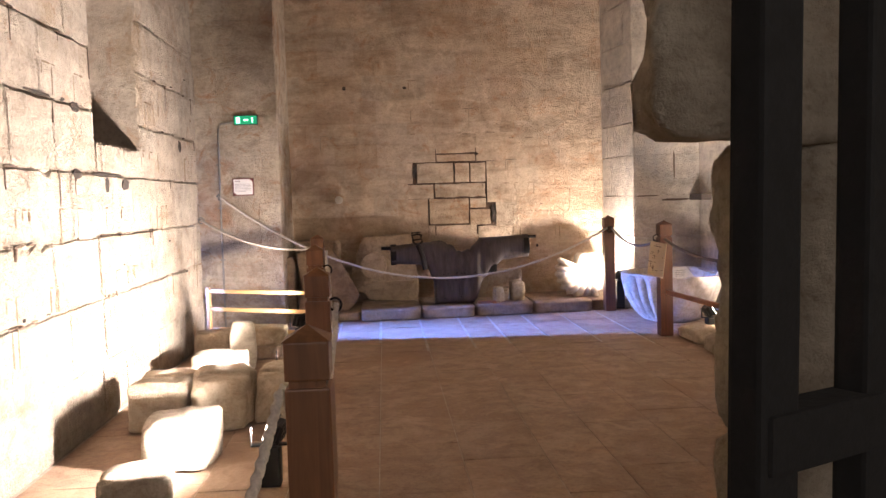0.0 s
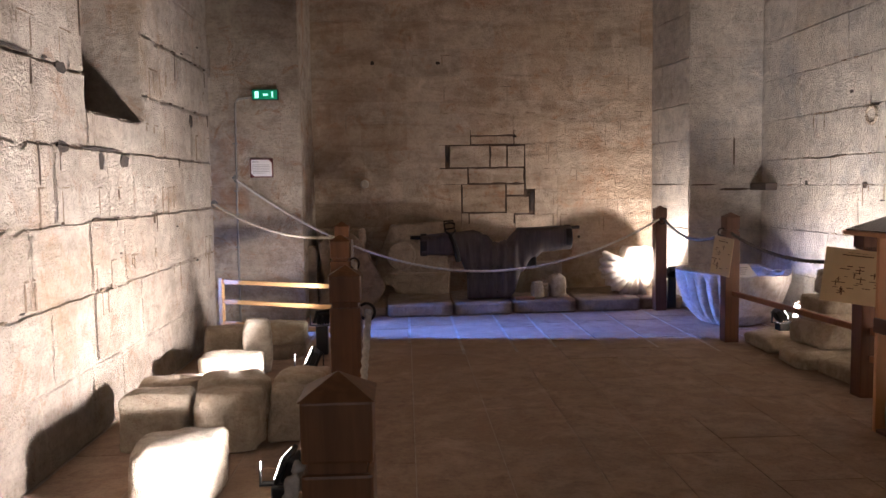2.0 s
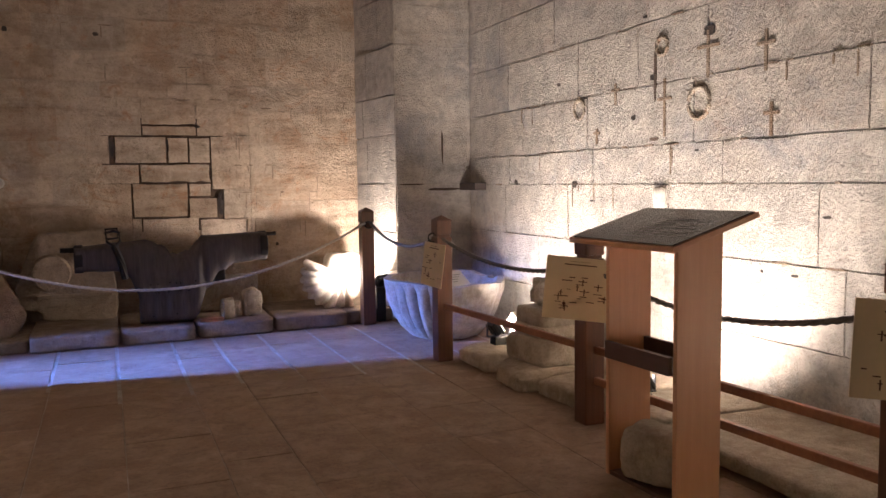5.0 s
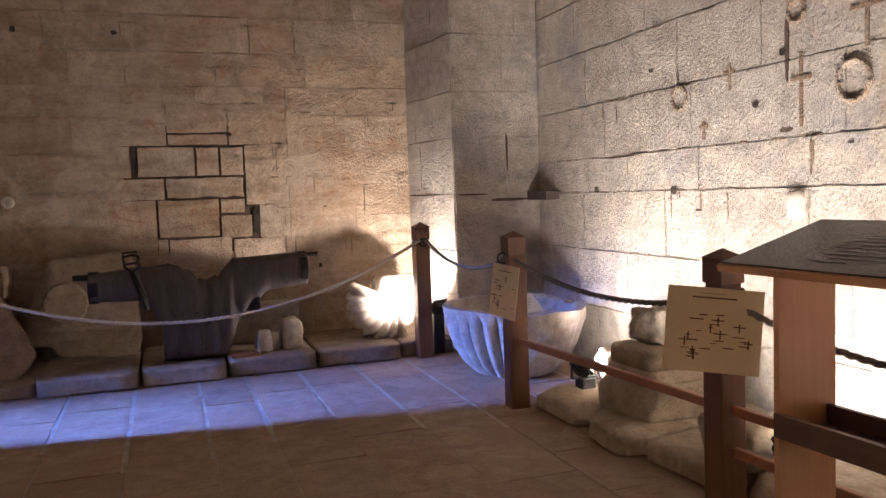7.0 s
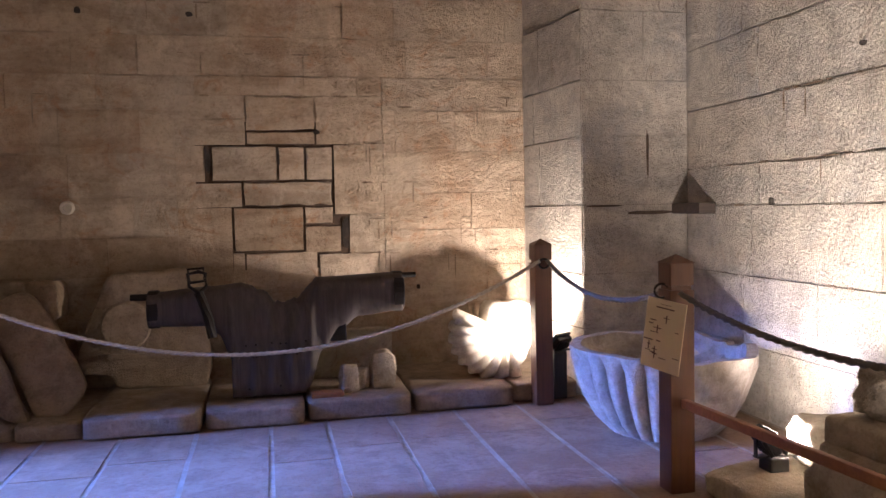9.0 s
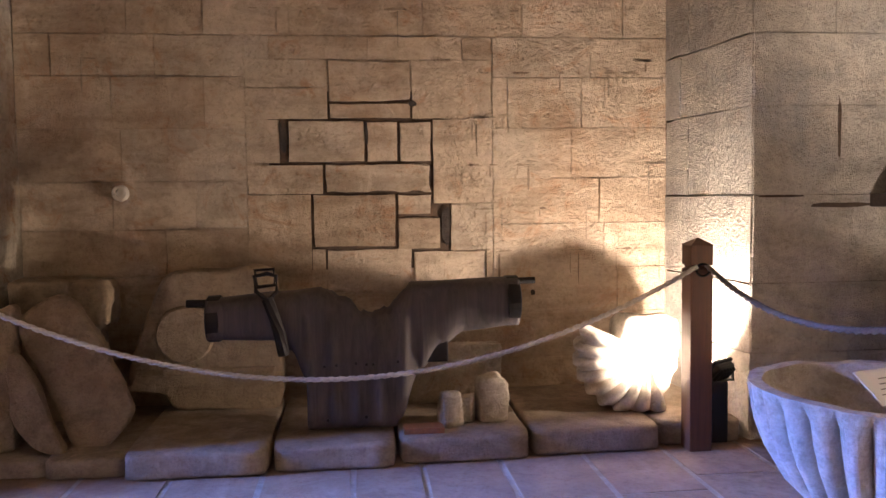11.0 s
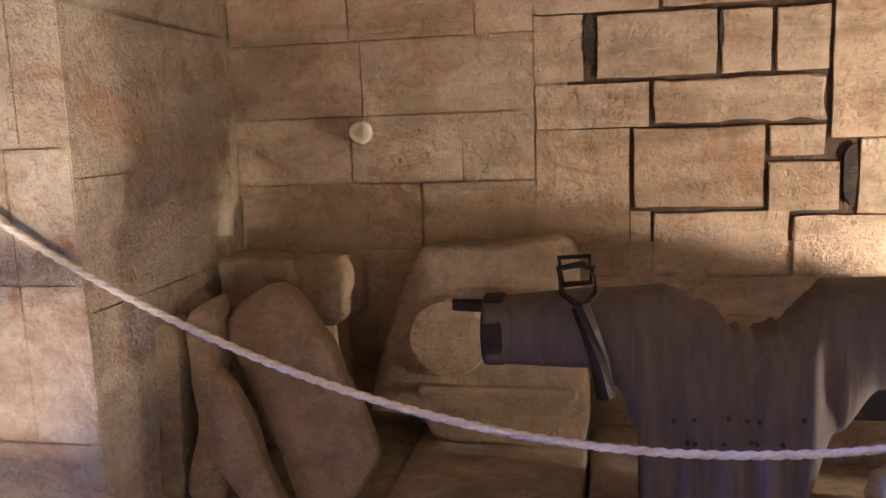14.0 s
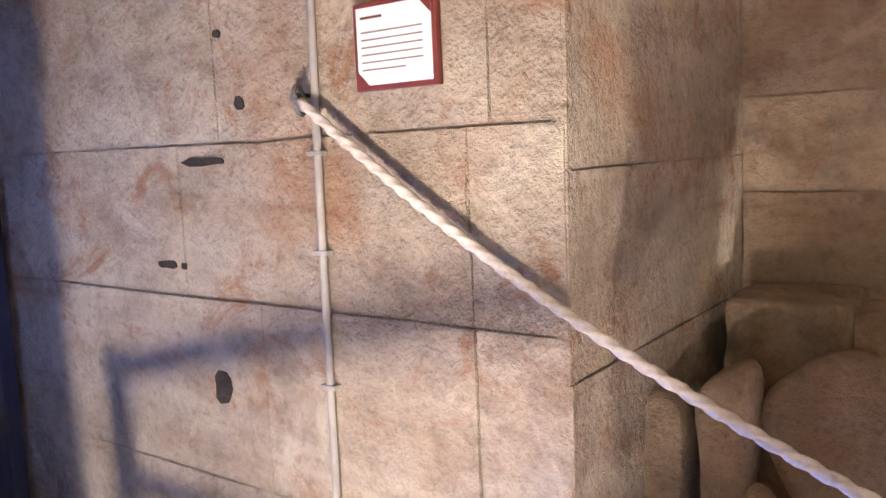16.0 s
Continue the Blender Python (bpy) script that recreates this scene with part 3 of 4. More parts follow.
# ---- stones along the left wall ----
CARV = "carved limestone fragment on the floor under the wall"
PLAIN = "broken limestone block on the floor under the wall"
LEFT_STONES = [
    ((-0.9, 4.45, 0), (0.36, 0.36, 0.28), -6, STONE_CARVED, CARV, 11),
    ((-1.22, 5.18, 0), (0.38, 0.26, 0.31), 4, STONE_LOOSE, PLAIN, 6),
    ((-0.81, 5.14, 0), (0.35, 0.25, 0.33), -2, STONE_LOOSE, PLAIN, 9),
    ((-0.5, 5.3, 0), (0.24, 0.24, 0.3), -3, STONE_LOOSE, PLAIN, 8),
    ((-1.28, 5.68, 0), (0.36, 0.26, 0.27), 5, STONE_LOOSE, PLAIN, 7),
    ((-0.9, 5.68, 0), (0.42, 0.28, 0.29), 0, STONE_LOOSE, PLAIN, 7),
    ((-0.5, 5.86, 0), (0.34, 0.26, 0.26), 0, STONE_LOOSE, PLAIN, 8),
    ((-1.1, 6.55, 0), (0.44, 0.32, 0.24), 6, STONE_CARVED, CARV, 11),
    ((-1.0, 7.0, 0), (0.22, 0.2, 0.43), 8, STONE_WHITE, "upright pointed pale limestone fragment", 4),
    ((-1.38, 7.6, 0), (0.36, 0.3, 0.26), 8, STONE_LOOSE, PLAIN, 7),
    ((-0.95, 7.66, 0.105), (0.5, 0.3, 0.17), -4, STONE_LOOSE, PLAIN, 7),
    ((-0.95, 3.75, 0), (0.34, 0.3, 0.2), 14, STONE_LOOSE, PLAIN, 5),
    ((-0.95, 7.62, 0), (0.5, 0.42, 0.11), 3, STONE_SLAB, "flat limestone slab on the floor", 8),
]
for k, (at, size, turn, mat, label, power) in enumerate(LEFT_STONES):
    stone_thing("limestone_block", size, at, turn, mat, label, "stone", power, 0.014, 5.0, k + 20, 0.05, "stones under the wall")

# ---- ledge along the back wall ----
LEDGE = [(-0.92, -0.45, 9.6, 0.1), (-0.45, -0.05, 9.55, 0.11), (-0.05, 0.675, 9.47, 0.14), (0.69, 1.335, 9.5, 0.135), (1.35, 2.06, 9.54, 0.145), (2.08, 2.8, 9.58, 0.145), (2.815, 3.3, 9.66, 0.14)]
for k, (x0, x1, y, h) in enumerate(LEDGE):
    bm = rough_bm((x1 - x0, BACK_Y - y - 0.004, h), 16, 9, 0.008, 4.0, k + 50, 0.012)
    low = min(v.co.z for v in bm.verts)
    for v in bm.verts:
        v.co.z = max(0.0, v.co.z - low)
    ob = smooth(part("ledge_slab", bm, STONE_SLAB))
    ob.matrix_basis = pose((x0 + x1) / 2, (y + BACK_Y) / 2, -0.004)
    tagged(ob, "worn thick stone slab of the ledge", "slab", "ledge slabs")

# ---- old bell yoke on the ledge ----
yoke = empty("bell_yoke", pose(1.2, 9.86, 0.14), "old dark oak bell yoke with iron straps on the ledge", "bell yoke")


def lathe_x(profile, sides=20, squash=1.0, wobble=0.0, seed=0):
    """A round bar along x. profile: (x, centre z, radius)."""
    bm = bmesh.new()
    rings = []
    for x, zc, r in profile:
        ring = []
        for k in range(sides):
            a = 2 * math.pi * k / sides
            rr = r * (1 + wobble * noise.noise(Vector((x * 4 + seed, math.cos(a) * 2, math.sin(a) * 2))))
            ring.append(bm.verts.new((x, math.cos(a) * rr * squash, zc + math.sin(a) * rr)))
        rings.append(ring)
    for a, b in zip(rings, rings[1:]):
        for k in range(sides):
            bm.faces.new((a[k], a[(k + 1) % sides], b[(k + 1) % sides], b[k]))
    bm.faces.new(rings[0][::-1])
    bm.faces.new(rings[-1])
    bmesh.ops.recalc_face_normals(bm, faces=bm.faces)
    return bm


def between(a, b, n, f):
    return [f(a + (b - a) * i / n) for i in range(n + 1)]


def along(x, knots):
    """The height at x on a line through (x, height) knots."""
    for (x0, h0), (x1, h1) in zip(knots, knots[1:]):
        if x <= x1:
            t = max(0.0, (x - x0) / (x1 - x0))
            return h0 + (h1 - h0) * t * t * (3 - 2 * t)
    return knots[-1][1]


YOKE_TOP = [(-0.86, 0.735), (-0.45, 0.765), (-0.22, 0.785), (-0.13, 0.71), (0.0, 0.64), (0.1, 0.665), (0.27, 0.8), (0.84, 0.815)]
YOKE_UNDER = [(-0.86, 0.51), (-0.52, 0.5), (-0.42, 0.44), (-0.34, 0.28), (-0.325, 0.0), (0.14, 0.0), (0.17, 0.04), (0.28, 0.3), (0.4, 0.43), (0.54, 0.52), (0.84, 0.545)]


def yoke_beam():
    """The yoke's timber in one piece: two arms that meet in a broken notch over a fluted foot."""
    bm = bmesh.new()
    rings, sides, n = [], 48, 130
    for i in range(n + 1):
        x = -0.86 + 1.7 * i / n
        hi, lo = along(x, YOKE_TOP), along(x, YOKE_UNDER)
        if -0.26 < x < 0.26:
            hi += 0.03 * noise.noise(Vector((x * 22, 0.4, 1))) + 0.012 * noise.noise(Vector((x * 60, 3, 1)))
        ring = []
        for k in range(sides):
            a = 2 * math.pi * k / sides
            c, t = math.cos(a), math.sin(a)
            z = (hi + lo) / 2 + (hi - lo) / 2 * math.copysign(abs(t) ** 0.62, t)
            spread = 0.12 + 0.075 * min(1, max(0, (0.5 - z) / 0.5))
            y = spread * math.copysign(abs(c) ** 0.62, c)
            if -0.34 < x < 0.3 and z < 0.64:
                y *= 1 + 0.13 * abs(math.sin((x - z * 0.12 * x) * 26)) ** 4 - 0.05 * abs(math.cos(x * 13))
            w = 1 + 0.05 * noise.noise(Vector((x * 5, y * 9, z * 6)))
            splay = 1 + 0.16 * max(0, 0.25 - z) if -0.34 < x < 0.16 else 1
            ring.append(bm.verts.new((x * splay, y * w, z)))
        rings.append(ring)
    for a, b in zip(rings, rings[1:]):
        for k in range(sides):
            bm.faces.new((a[k], a[(k + 1) % sides], b[(k + 1) % sides], b[k]))
    bm.faces.new(rings[0][::-1])
    bm.faces.new(rings[-1])
    bmesh.ops.recalc_face_normals(bm, faces=bm.faces)
    return bm


smooth(part("beam", yoke_beam(), WOOD_BODY, yoke, "dark weathered timber with a broken notch and fluted foot"))
part("collar", lathe_x([(-0.868, 0.622, 0.12), (-0.863, 0.622, 0.127), (-0.8, 0.624, 0.128), (-0.795, 0.624, 0.12)], 24), IRON, yoke, "black iron collar")
part("collar", lathe_x([(0.775, 0.68, 0.13), (0.78, 0.68, 0.143), (0.845, 0.68, 0.143), (0.85, 0.68, 0.13)], 24), IRON, yoke, "black iron collar")
part("pin", lathe_x([(-0.98, 0.708, 0.022), (-0.86, 0.705, 0.024)], 10), IRON, yoke, "iron bearing pin")
part("pin", lathe_x([(0.84, 0.79, 0.02), (0.95, 0.793, 0.019)], 10), IRON, yoke, "iron bearing pin")
strap = part("strap", tube_bm([(-0.53, -0.15, 0.74), (-0.5, -0.168, 0.66), (-0.47, -0.172, 0.56), (-0.45, -0.165, 0.44)], 0.032, 8), IRON, yoke, "hanging black iron strap")
part("shackle", tube_bm([(-0.535, -0.15, 0.74), (-0.59, -0.14, 0.78), (-0.6, -0.13, 0.86), (-0.53, -0.13, 0.875), (-0.485, -0.13, 0.86), (-0.48, -0.14, 0.78), (-0.53, -0.15, 0.73)], 0.012, 8), IRON, strap)
part("link", tube_bm([(-0.59, -0.1, 0.8), (-0.6, -0.09, 0.89), (-0.5, -0.09, 0.895), (-0.495, -0.1, 0.81), (-0.59, -0.1, 0.8)], 0.01, 8), IRON, strap)
part("lug", boxes(((0.32, -0.1, 0.36), (0.44, 0.05, 0.5)), bevel=0.01), IRON, yoke, "small iron lug under the arm")
for k in range(14):
    r1 = random.Random(300 + k)
    part("nail", lathe_x([(0, 0, 0.009), (0.006, 0, 0.008)], 8), IRON, yoke).matrix_basis = pose(-0.25 + 0.42 * r1.random(), -0.185, r1.choice((0.09, 0.3, 0.38)) + r1.uniform(-0.01, 0.01), 0, 0, -90)
part("chock", boxes(((0.18, -0.24, 0.0), (0.4, -0.12, 0.03)), bevel=0.006), WOOD_RED, yoke, "thin reddish wooden wedge")

# small blocks beside the yoke
for k, (at, size, turn) in enumerate([((1.65, 9.76, 0.14), (0.13, 0.12, 0.19), 10), ((1.74, 9.82, 0.14), (0.1, 0.12, 0.16), -20), ((1.89, 9.84, 0.14), (0.17, 0.16, 0.26), 6)]):
    stone_thing("small_stone", size, at, turn, STONE_LOOSE, "small broken beige stone on the ledge", "stone", 6, 0.012, 9, k + 70, 0.04, "small stones", cuts=5)
stone_thing("flat_stone", (0.62, 0.1, 0.36), (1.72, 10.3, 0.14), 0, STONE_PIER, "flat greyish stone panel leaning on the wall", "stone", 14, 0.006, 6, 77, 0.01)

# leaning slabs in the corner
stone_thing("corner_block", (0.46, 0.34, 0.6), (-0.62, 10.42, 0.1), 4, STONE_BROWN, "large rough stone block in the corner", "stone", 8, 0.02, 4, 91, 0.05)
stone_thing("corner_block", (0.34, 0.34, 0.28), (-0.7, 10.4, 0.67), 2, STONE_BROWN, "squared stone block on top of another block", "stone", 9, 0.012, 5, 92, 0.03)
stone_thing("corner_block", (0.22, 0.32, 0.27), (-0.43, 10.36, 0.67), -6, STONE_BROWN, "squared stone block on top of another block", "stone", 8, 0.012, 5, 93, 0.03)
LEAN = "grey-beige broken stone slab leaning in the corner"


def leaning_slab(outline, y, thick, back, label, seed, name="leaning_slab", group="leaning slabs"):
    """A split slab: a rounded outline given thickness, leaning back from its foot."""
    bm = bmesh.new()
    pts = [Vector((x, 0, z)) for x, z in outline]
    n = len(pts)
    fine = []
    for k in range(n):
        p0, p1, p2, p3 = pts[k - 1], pts[k], pts[(k + 1) % n], pts[(k + 2) % n]
        for t in (0.0, 0.25, 0.5, 0.75):
            fine.append(0.5 * (2 * p1 + (p2 - p0) * t + (2 * p0 - 5 * p1 + 4 * p2 - p3) * t * t + (3 * p1 - p0 - 3 * p2 + p3) * t ** 3))
    mid = sum(fine, Vector()) / len(fine)
    low = min(p.z for p in fine)
    rings = []
    for d, shrink in ((0.0, 0.45), (0.002, 0.93), (0.006, 0.965), (0.02, 1.0), (thick - 0.02, 1.0), (thick, 0.94)):
        ring = []
        for p in fine:
            q = mid + (p - mid) * shrink
            w = noise.noise(q * 6 + Vector((seed, d * 9, 0))) * 0.012
            ring.append(bm.verts.new((q.x + w, d + w * 0.8 + math.tan(radians(back)) * (q.z - low), q.z)))
        rings.append(ring)
    m = len(fine)
    for a, b in zip(rings, rings[1:]):
        for k in range(m):
            bm.faces.new((a[k], a[(k + 1) % m], b[(k + 1) % m], b[k]))
    bm.faces.new(rings[0][::-1])
    bm.faces.new(rings[-1])
    bmesh.ops.recalc_face_normals(bm, faces=bm.faces)
    ob = smooth(part(name, bm, STONE_BROWN))
    ob.matrix_basis = pose(0, y, 0)
    return tagged(ob, label, "stone", group)


# carved round pedestal stone behind the yoke
ped = leaning_slab([(-0.25, 0.3), (-0.16, 0.6), (-0.03, 0.93), (0.1, 0.98), (0.35, 0.985), (0.62, 0.98), (0.66, 0.6), (0.66, 0.15), (0.3, 0.145), (0.05, 0.15), (-0.02, 0.24), (-0.2, 0.26)], 10.3, 0.2, 4, "large carved stone with a round boss", 5, "carved_stone", "")
bm = bmesh.new()
bmesh.ops.create_cone(bm, cap_ends=True, segments=40, radius1=0.185, radius2=0.16, depth=0.06, matrix=pose(0.11, 0.03, 0.6, 90, 0, 0))
part("boss", bm, STONE_BROWN, ped)
part("moulding", boxes(((0.3, 0.005, 0.74), (0.64, 0.06, 0.79)), bevel=0.012), STONE_BROWN, ped)
part("moulding", boxes(((-0.02, -0.02, 0.36), (0.64, 0.04, 0.4)), bevel=0.012), STONE_BROWN, ped)

leaning_slab([(-1.038, 0.678), (-0.975, 0.75), (-0.866, 0.768), (-0.83, 0.632), (-0.839, 0.406), (-0.83, 0.225), (-0.839, 0.1), (-0.939, 0.1), (-0.993, 0.1), (-0.975, 0.243), (-0.93, 0.352), (-0.993, 0.515)], 9.76, 0.16, 6, LEAN, 1)
leaning_slab([(-0.812, 0.768), (-0.767, 0.832), (-0.685, 0.841), (-0.676, 0.587), (-0.667, 0.316), (-0.658, 0.135), (-0.703, 0.1), (-0.776, 0.1), (-0.812, 0.135), (-0.767, 0.361), (-0.785, 0.587)], 9.74, 0.14, 8, LEAN, 2)
leaning_slab([(-0.667, 0.587), (-0.613, 0.614), (-0.541, 0.497), (-0.432, 0.225), (-0.378, 0.1), (-0.45, 0.1), (-0.559, 0.153), (-0.649, 0.316)], 9.66, 0.08, 6, LEAN, 3)
leaning_slab([(-0.685, 0.732), (-0.613, 0.841), (-0.45, 0.895), (-0.287, 0.714), (-0.197, 0.542), (-0.088, 0.334), (-0.088, 0.243), (-0.197, 0.1), (-0.305, 0.1), (-0.378, 0.117), (-0.468, 0.316), (-0.595, 0.551)], 9.76, 0.11, 12, "wide smooth stone slab leaning in the corner", 4)

# fluted shell stone
def shell():
    bm = bmesh.new()
    n, m = 63, 14
    rows = []
    for j in range(m + 1):
        t = 0.1 + 0.9 * j / m
        row = []
        for i in range(n + 1):
            a = radians(152 + 130 * i / n)
            rib = abs(math.sin(i / n * math.pi * 9)) ** 0.7
            r = t * (0.42 + 0.01 * rib + 0.02 * math.sin(i * 0.9))
            y = -0.24 * math.sin(t * math.pi * 0.72) - 0.055 * rib * t
            row.append(bm.verts.new((0.14 + math.cos(a) * r * 1.05, y, max(0.0, 0.32 + math.sin(a) * r * 0.85))))
        rows.append(row)
    for a, b in zip(rows, rows[1:]):
        for i in range(n):
            bm.faces.new((a[i], b[i], b[i + 1], a[i + 1]))
    g = bmesh.ops.extrude_face_region(bm, geom=bm.faces[:])
    bmesh.ops.translate(bm, vec=(0.03, 0.2, 0.0), verts=[v for v in g["geom"] if isinstance(v, bmesh.types.BMVert)])
    bmesh.ops.recalc_face_normals(bm, faces=bm.faces)
    return bm


shell_stone = empty("shell_stone", pose(2.74, 10.12, 0.145, 0, 0, -6), "white carved shell fragment of limestone on the ledge", "carved stone")
part("shell", shell(), STONE_WHITE, shell_stone)
bm = rough_bm((0.42, 0.3, 0.54), 4, 11, 0.03, 5, 61, 0.04)
ob = smooth(part("core", bm, STONE_WHITE, shell_stone, "rough broken core of the carving"))
ob.matrix_basis = pose(0.14, 0.06, 0.285, 0, 10, 0)


# fluted basin
def basin():
    bm = bmesh.new()
    sides = 208
    prof = [(0.0, 0.0), (0.24, 0.0), (0.33, 0.03), (0.42, 0.12), (0.49, 0.24), (0.535, 0.36), (0.555, 0.46), (0.56, 0.5), (0.565, 0.55), (0.5, 0.55), (0.465, 0.47), (0.38, 0.36), (0.24, 0.27), (0.0, 0.25)]
    rings = []
    for j, (r, z) in enumerate(prof):
        ring = []
        for k in range(sides):
            a = 2 * math.pi * k / sides
            # the flutes survive on one side; the other is broken back to a rough face
            kept = min(1.0, max(0.0, (0.45 - math.cos(a + 0.95)) * 3))
            rr = r * (0.955 + 0.045 * kept) if j < 10 else r
            if 2 <= j <= 7:
                rr -= 0.062 * (1 - abs(math.sin(a * 13)) ** 0.8) * kept * (0.45, 0.8, 1, 1, 0.9, 0.45)[j - 2]
                rr += 0.025 * (1 - kept) * noise.noise(Vector((math.cos(a) * 4, math.sin(a) * 4, z * 8)))
            zz = z
            if 6 <= j <= 10:
                zz -= 0.03 * max(0, noise.noise(Vector((math.cos(a) * 2.4, math.sin(a) * 2.4, 3)))) + 0.05 * (1 - kept) * (0.6 + noise.noise(Vector((a * 2, 1, 5))))
            ring.append(bm.verts.new((math.cos(a) * rr, math.sin(a) * rr, zz)))
        rings.append(ring)
    for a, b in zip(rings, rings[1:]):
        for k in range(sides):
            bm.faces.new((a[k], a[(k + 1) % sides], b[(k + 1) % sides], b[k]))
    bmesh.ops.remove_doubles(bm, verts=bm.verts, dist=0.0005)
    bmesh.ops.recalc_face_normals(bm, faces=bm.faces)
    return bm


fluted = empty("fluted_basin", pose(3.46, 8.68, 0.0, 0, 0, 10), "fluted round pale stone basin with broken rim", "basin")
part("bowl", basin(), STONE_BASIN, fluted)
part("foot", lathe_x([(0.0, 0, 0.24), (0.02, 0, 0.24), (0.03, 0, 0.22)], 32), STONE_SLAB, fluted).matrix_basis = pose(0, 0, 0, 0, -90, 0)
card = empty("white_card", pose(3.62, 8.86, 0.5, -52, 0, 18), "white printed card lying in the basin", "sign")
part("sheet", boxes(((-0.15, -0.004, -0.1), (0.15, 0.004, 0.1)), bevel=0.001), PAPER_WHITE, card)
for k in range(4):
    part("text_line", boxes(((-0.1 + 0.02 * k, -0.0052, -0.05 + k * 0.03), (0.02 + 0.03 * k, -0.0042, -0.044 + k * 0.03))), INK_GREY, card)

# stone platform along the right wall
PLAT = [(3.14, 7.12, 7.72, 0.13), (3.1, 6.55, 7.11, 0.13), (3.2, 5.95, 6.54, 0.12), (3.26, 5.4, 5.94, 0.1), (3.3, 4.2, 5.38, 0.08), (3.3, 2.6, 4.18, 0.08)]
for k, (x, y0, y1, h) in enumerate(PLAT):
    bm = rough_bm((RIGHT_X - x - 0.004, y1 - y0, h), 12, 9, 0.012, 3.5, k + 110, 0.03)
    low = min(v.co.z for v in bm.verts)
    for v in bm.verts:
        v.co.z = max(0.0, v.co.z - low)
    ob = smooth(part("platform_slab", bm, STONE_LOOSE))
    ob.matrix_basis = pose((x + RIGHT_X) / 2, (y0 + y1) / 2, -0.004)
    tagged(ob, "irregular worn stone slab along the wall", "slab", "platform slabs")
column_base = empty("column_base", pose(3.56, 6.92, 0.12, 0, 0, 4), "moulded pale stone column base on the platform", "stone")
bm = rough_bm((0.5, 0.5, 0.2), 16, 9, 0.01, 4, 121, 0.02)
smooth(part("plinth", bm, STONE_LOOSE, column_base)).location = (0, 0, 0.1)
bm = rough_bm((0.46, 0.46, 0.1), 5, 9, 0.008, 5, 125, 0.01)
smooth(part("moulding", bm, STONE_LOOSE, column_base)).location = (0, 0, 0.235)
bm = rough_bm((0.4, 0.4, 0.13), 9, 9, 0.008, 5, 126, 0.01)
smooth(part("neck", bm, STONE_LOOSE, column_base)).location = (0, 0, 0.33)
stone_thing("carved_fragment", (0.3, 0.26, 0.2), (3.6, 6.95, 0.505), 20, STONE_CARVED, "small broken carved fragment on a column base", "stone", 3, 0.05, 6, 122, 0.06)
stone_thing("limestone_block", (0.55, 0.42, 0.24), (3.8, 7.42, 0.12), -10, STONE_WHITE, "bright pale stone block against the wall", "stone", 4, 0.03, 5, 123, 0.05)
stone_thing("limestone_block", (0.3, 0.34, 0.24), (3.45, 6.05, 0.09), 14, STONE_LOOSE, "low rough stone on the platform", "stone", 4, 0.03, 5, 124, 0.05)

# ---- fixtures on the walls ----
sign_box = empty("exit_sign", pose(-1.28, PIER_L, 2.41), "lit green emergency exit sign", "exit sign")
part("case", boxes(((-0.135, -0.05, -0.055), (0.135, -0.002, 0.055)), bevel=0.006), BLACK, sign_box)
part("face", boxes(((-0.128, -0.053, -0.048), (0.128, -0.0502, 0.048))), GREEN, sign_box, "glowing green sign face")
for name, lo, hi in (("door_symbol", (-0.105, -0.035), (-0.065, 0.035)), ("arrow_symbol", (-0.02, -0.01), (0.03, 0.01)), ("figure_symbol", (0.07, -0.03), (0.085, 0.03))):
    part(name, boxes(((lo[0], -0.0545, lo[1]), (hi[0], -0.0532, hi[1]))), GREEN_WHITE, sign_box, "pale glowing symbol")
pipe = part("conduit", tube_bm([(-1.62, PIER_L - 0.014, 0.0), (-1.615, PIER_L - 0.014, 1.2), (-1.6, PIER_L - 0.014, 2.32), (-1.575, PIER_L - 0.014, 2.37), (-1.43, PIER_L - 0.014, 2.39)], 0.011, 8), GREY_PIPE)
smooth(pipe)
tagged(pipe, "thin grey cable conduit running up the pier", "conduit")
for z in (0.4, 0.8, 1.15, 1.4, 1.9):
    part("clip", boxes(((-1.64, PIER_L - 0.028, z), (-1.59, PIER_L - 0.001, z + 0.012)), bevel=0.002), GREY_PIPE, pipe)
plaque = empty("wall_plaque", pose(-1.345, PIER_L, 1.645), "small text plaque in a dark red frame", "plaque")
part("frame", boxes(((-0.12, -0.022, -0.1), (0.12, -0.003, 0.1)), bevel=0.003), RED_FRAME, plaque)
sheet = part("sheet", boxes(((-0.108, -0.025, -0.088), (0.108, -0.0222, 0.088))), PAPER_WHITE, plaque, "white sheet with small text")
for k in range(6):
    part("text_line", boxes(((-0.095, -0.0262, 0.03 - k * 0.017), (0.085 - 0.05 * (k == 5), -0.0252, 0.034 - k * 0.017))), INK_GREY, sheet)
part("text_line", boxes(((-0.095, -0.0262, 0.062), (-0.03, -0.0252, 0.068))), INK, sheet)
for s, t in ((1, 1), (-1, -1)):
    bm = bmesh.new()
    c = [(s * 0.109, -0.0265, t * 0.089), (s * 0.075, -0.0265, t * 0.089), (s * 0.109, -0.0265, t * 0.055)]
    f = bm.faces.new([bm.verts.new(p) for p in c])
    g = bmesh.ops.extrude_face_region(bm, geom=[f])
    bmesh.ops.translate(bm, vec=(0, 0.002, 0), verts=[v for v in g["geom"] if isinstance(v, bmesh.types.BMVert)])
    bmesh.ops.recalc_face_normals(bm, faces=bm.faces)
    part("corner_mount", bm, RED_FRAME, sheet)
hook = part("wall_ring", ring_bm((RING[0], RING[1] + 0.0, RING[2]), 0.035, 0.006, (1, 0.5, 0.1)), STEEL)
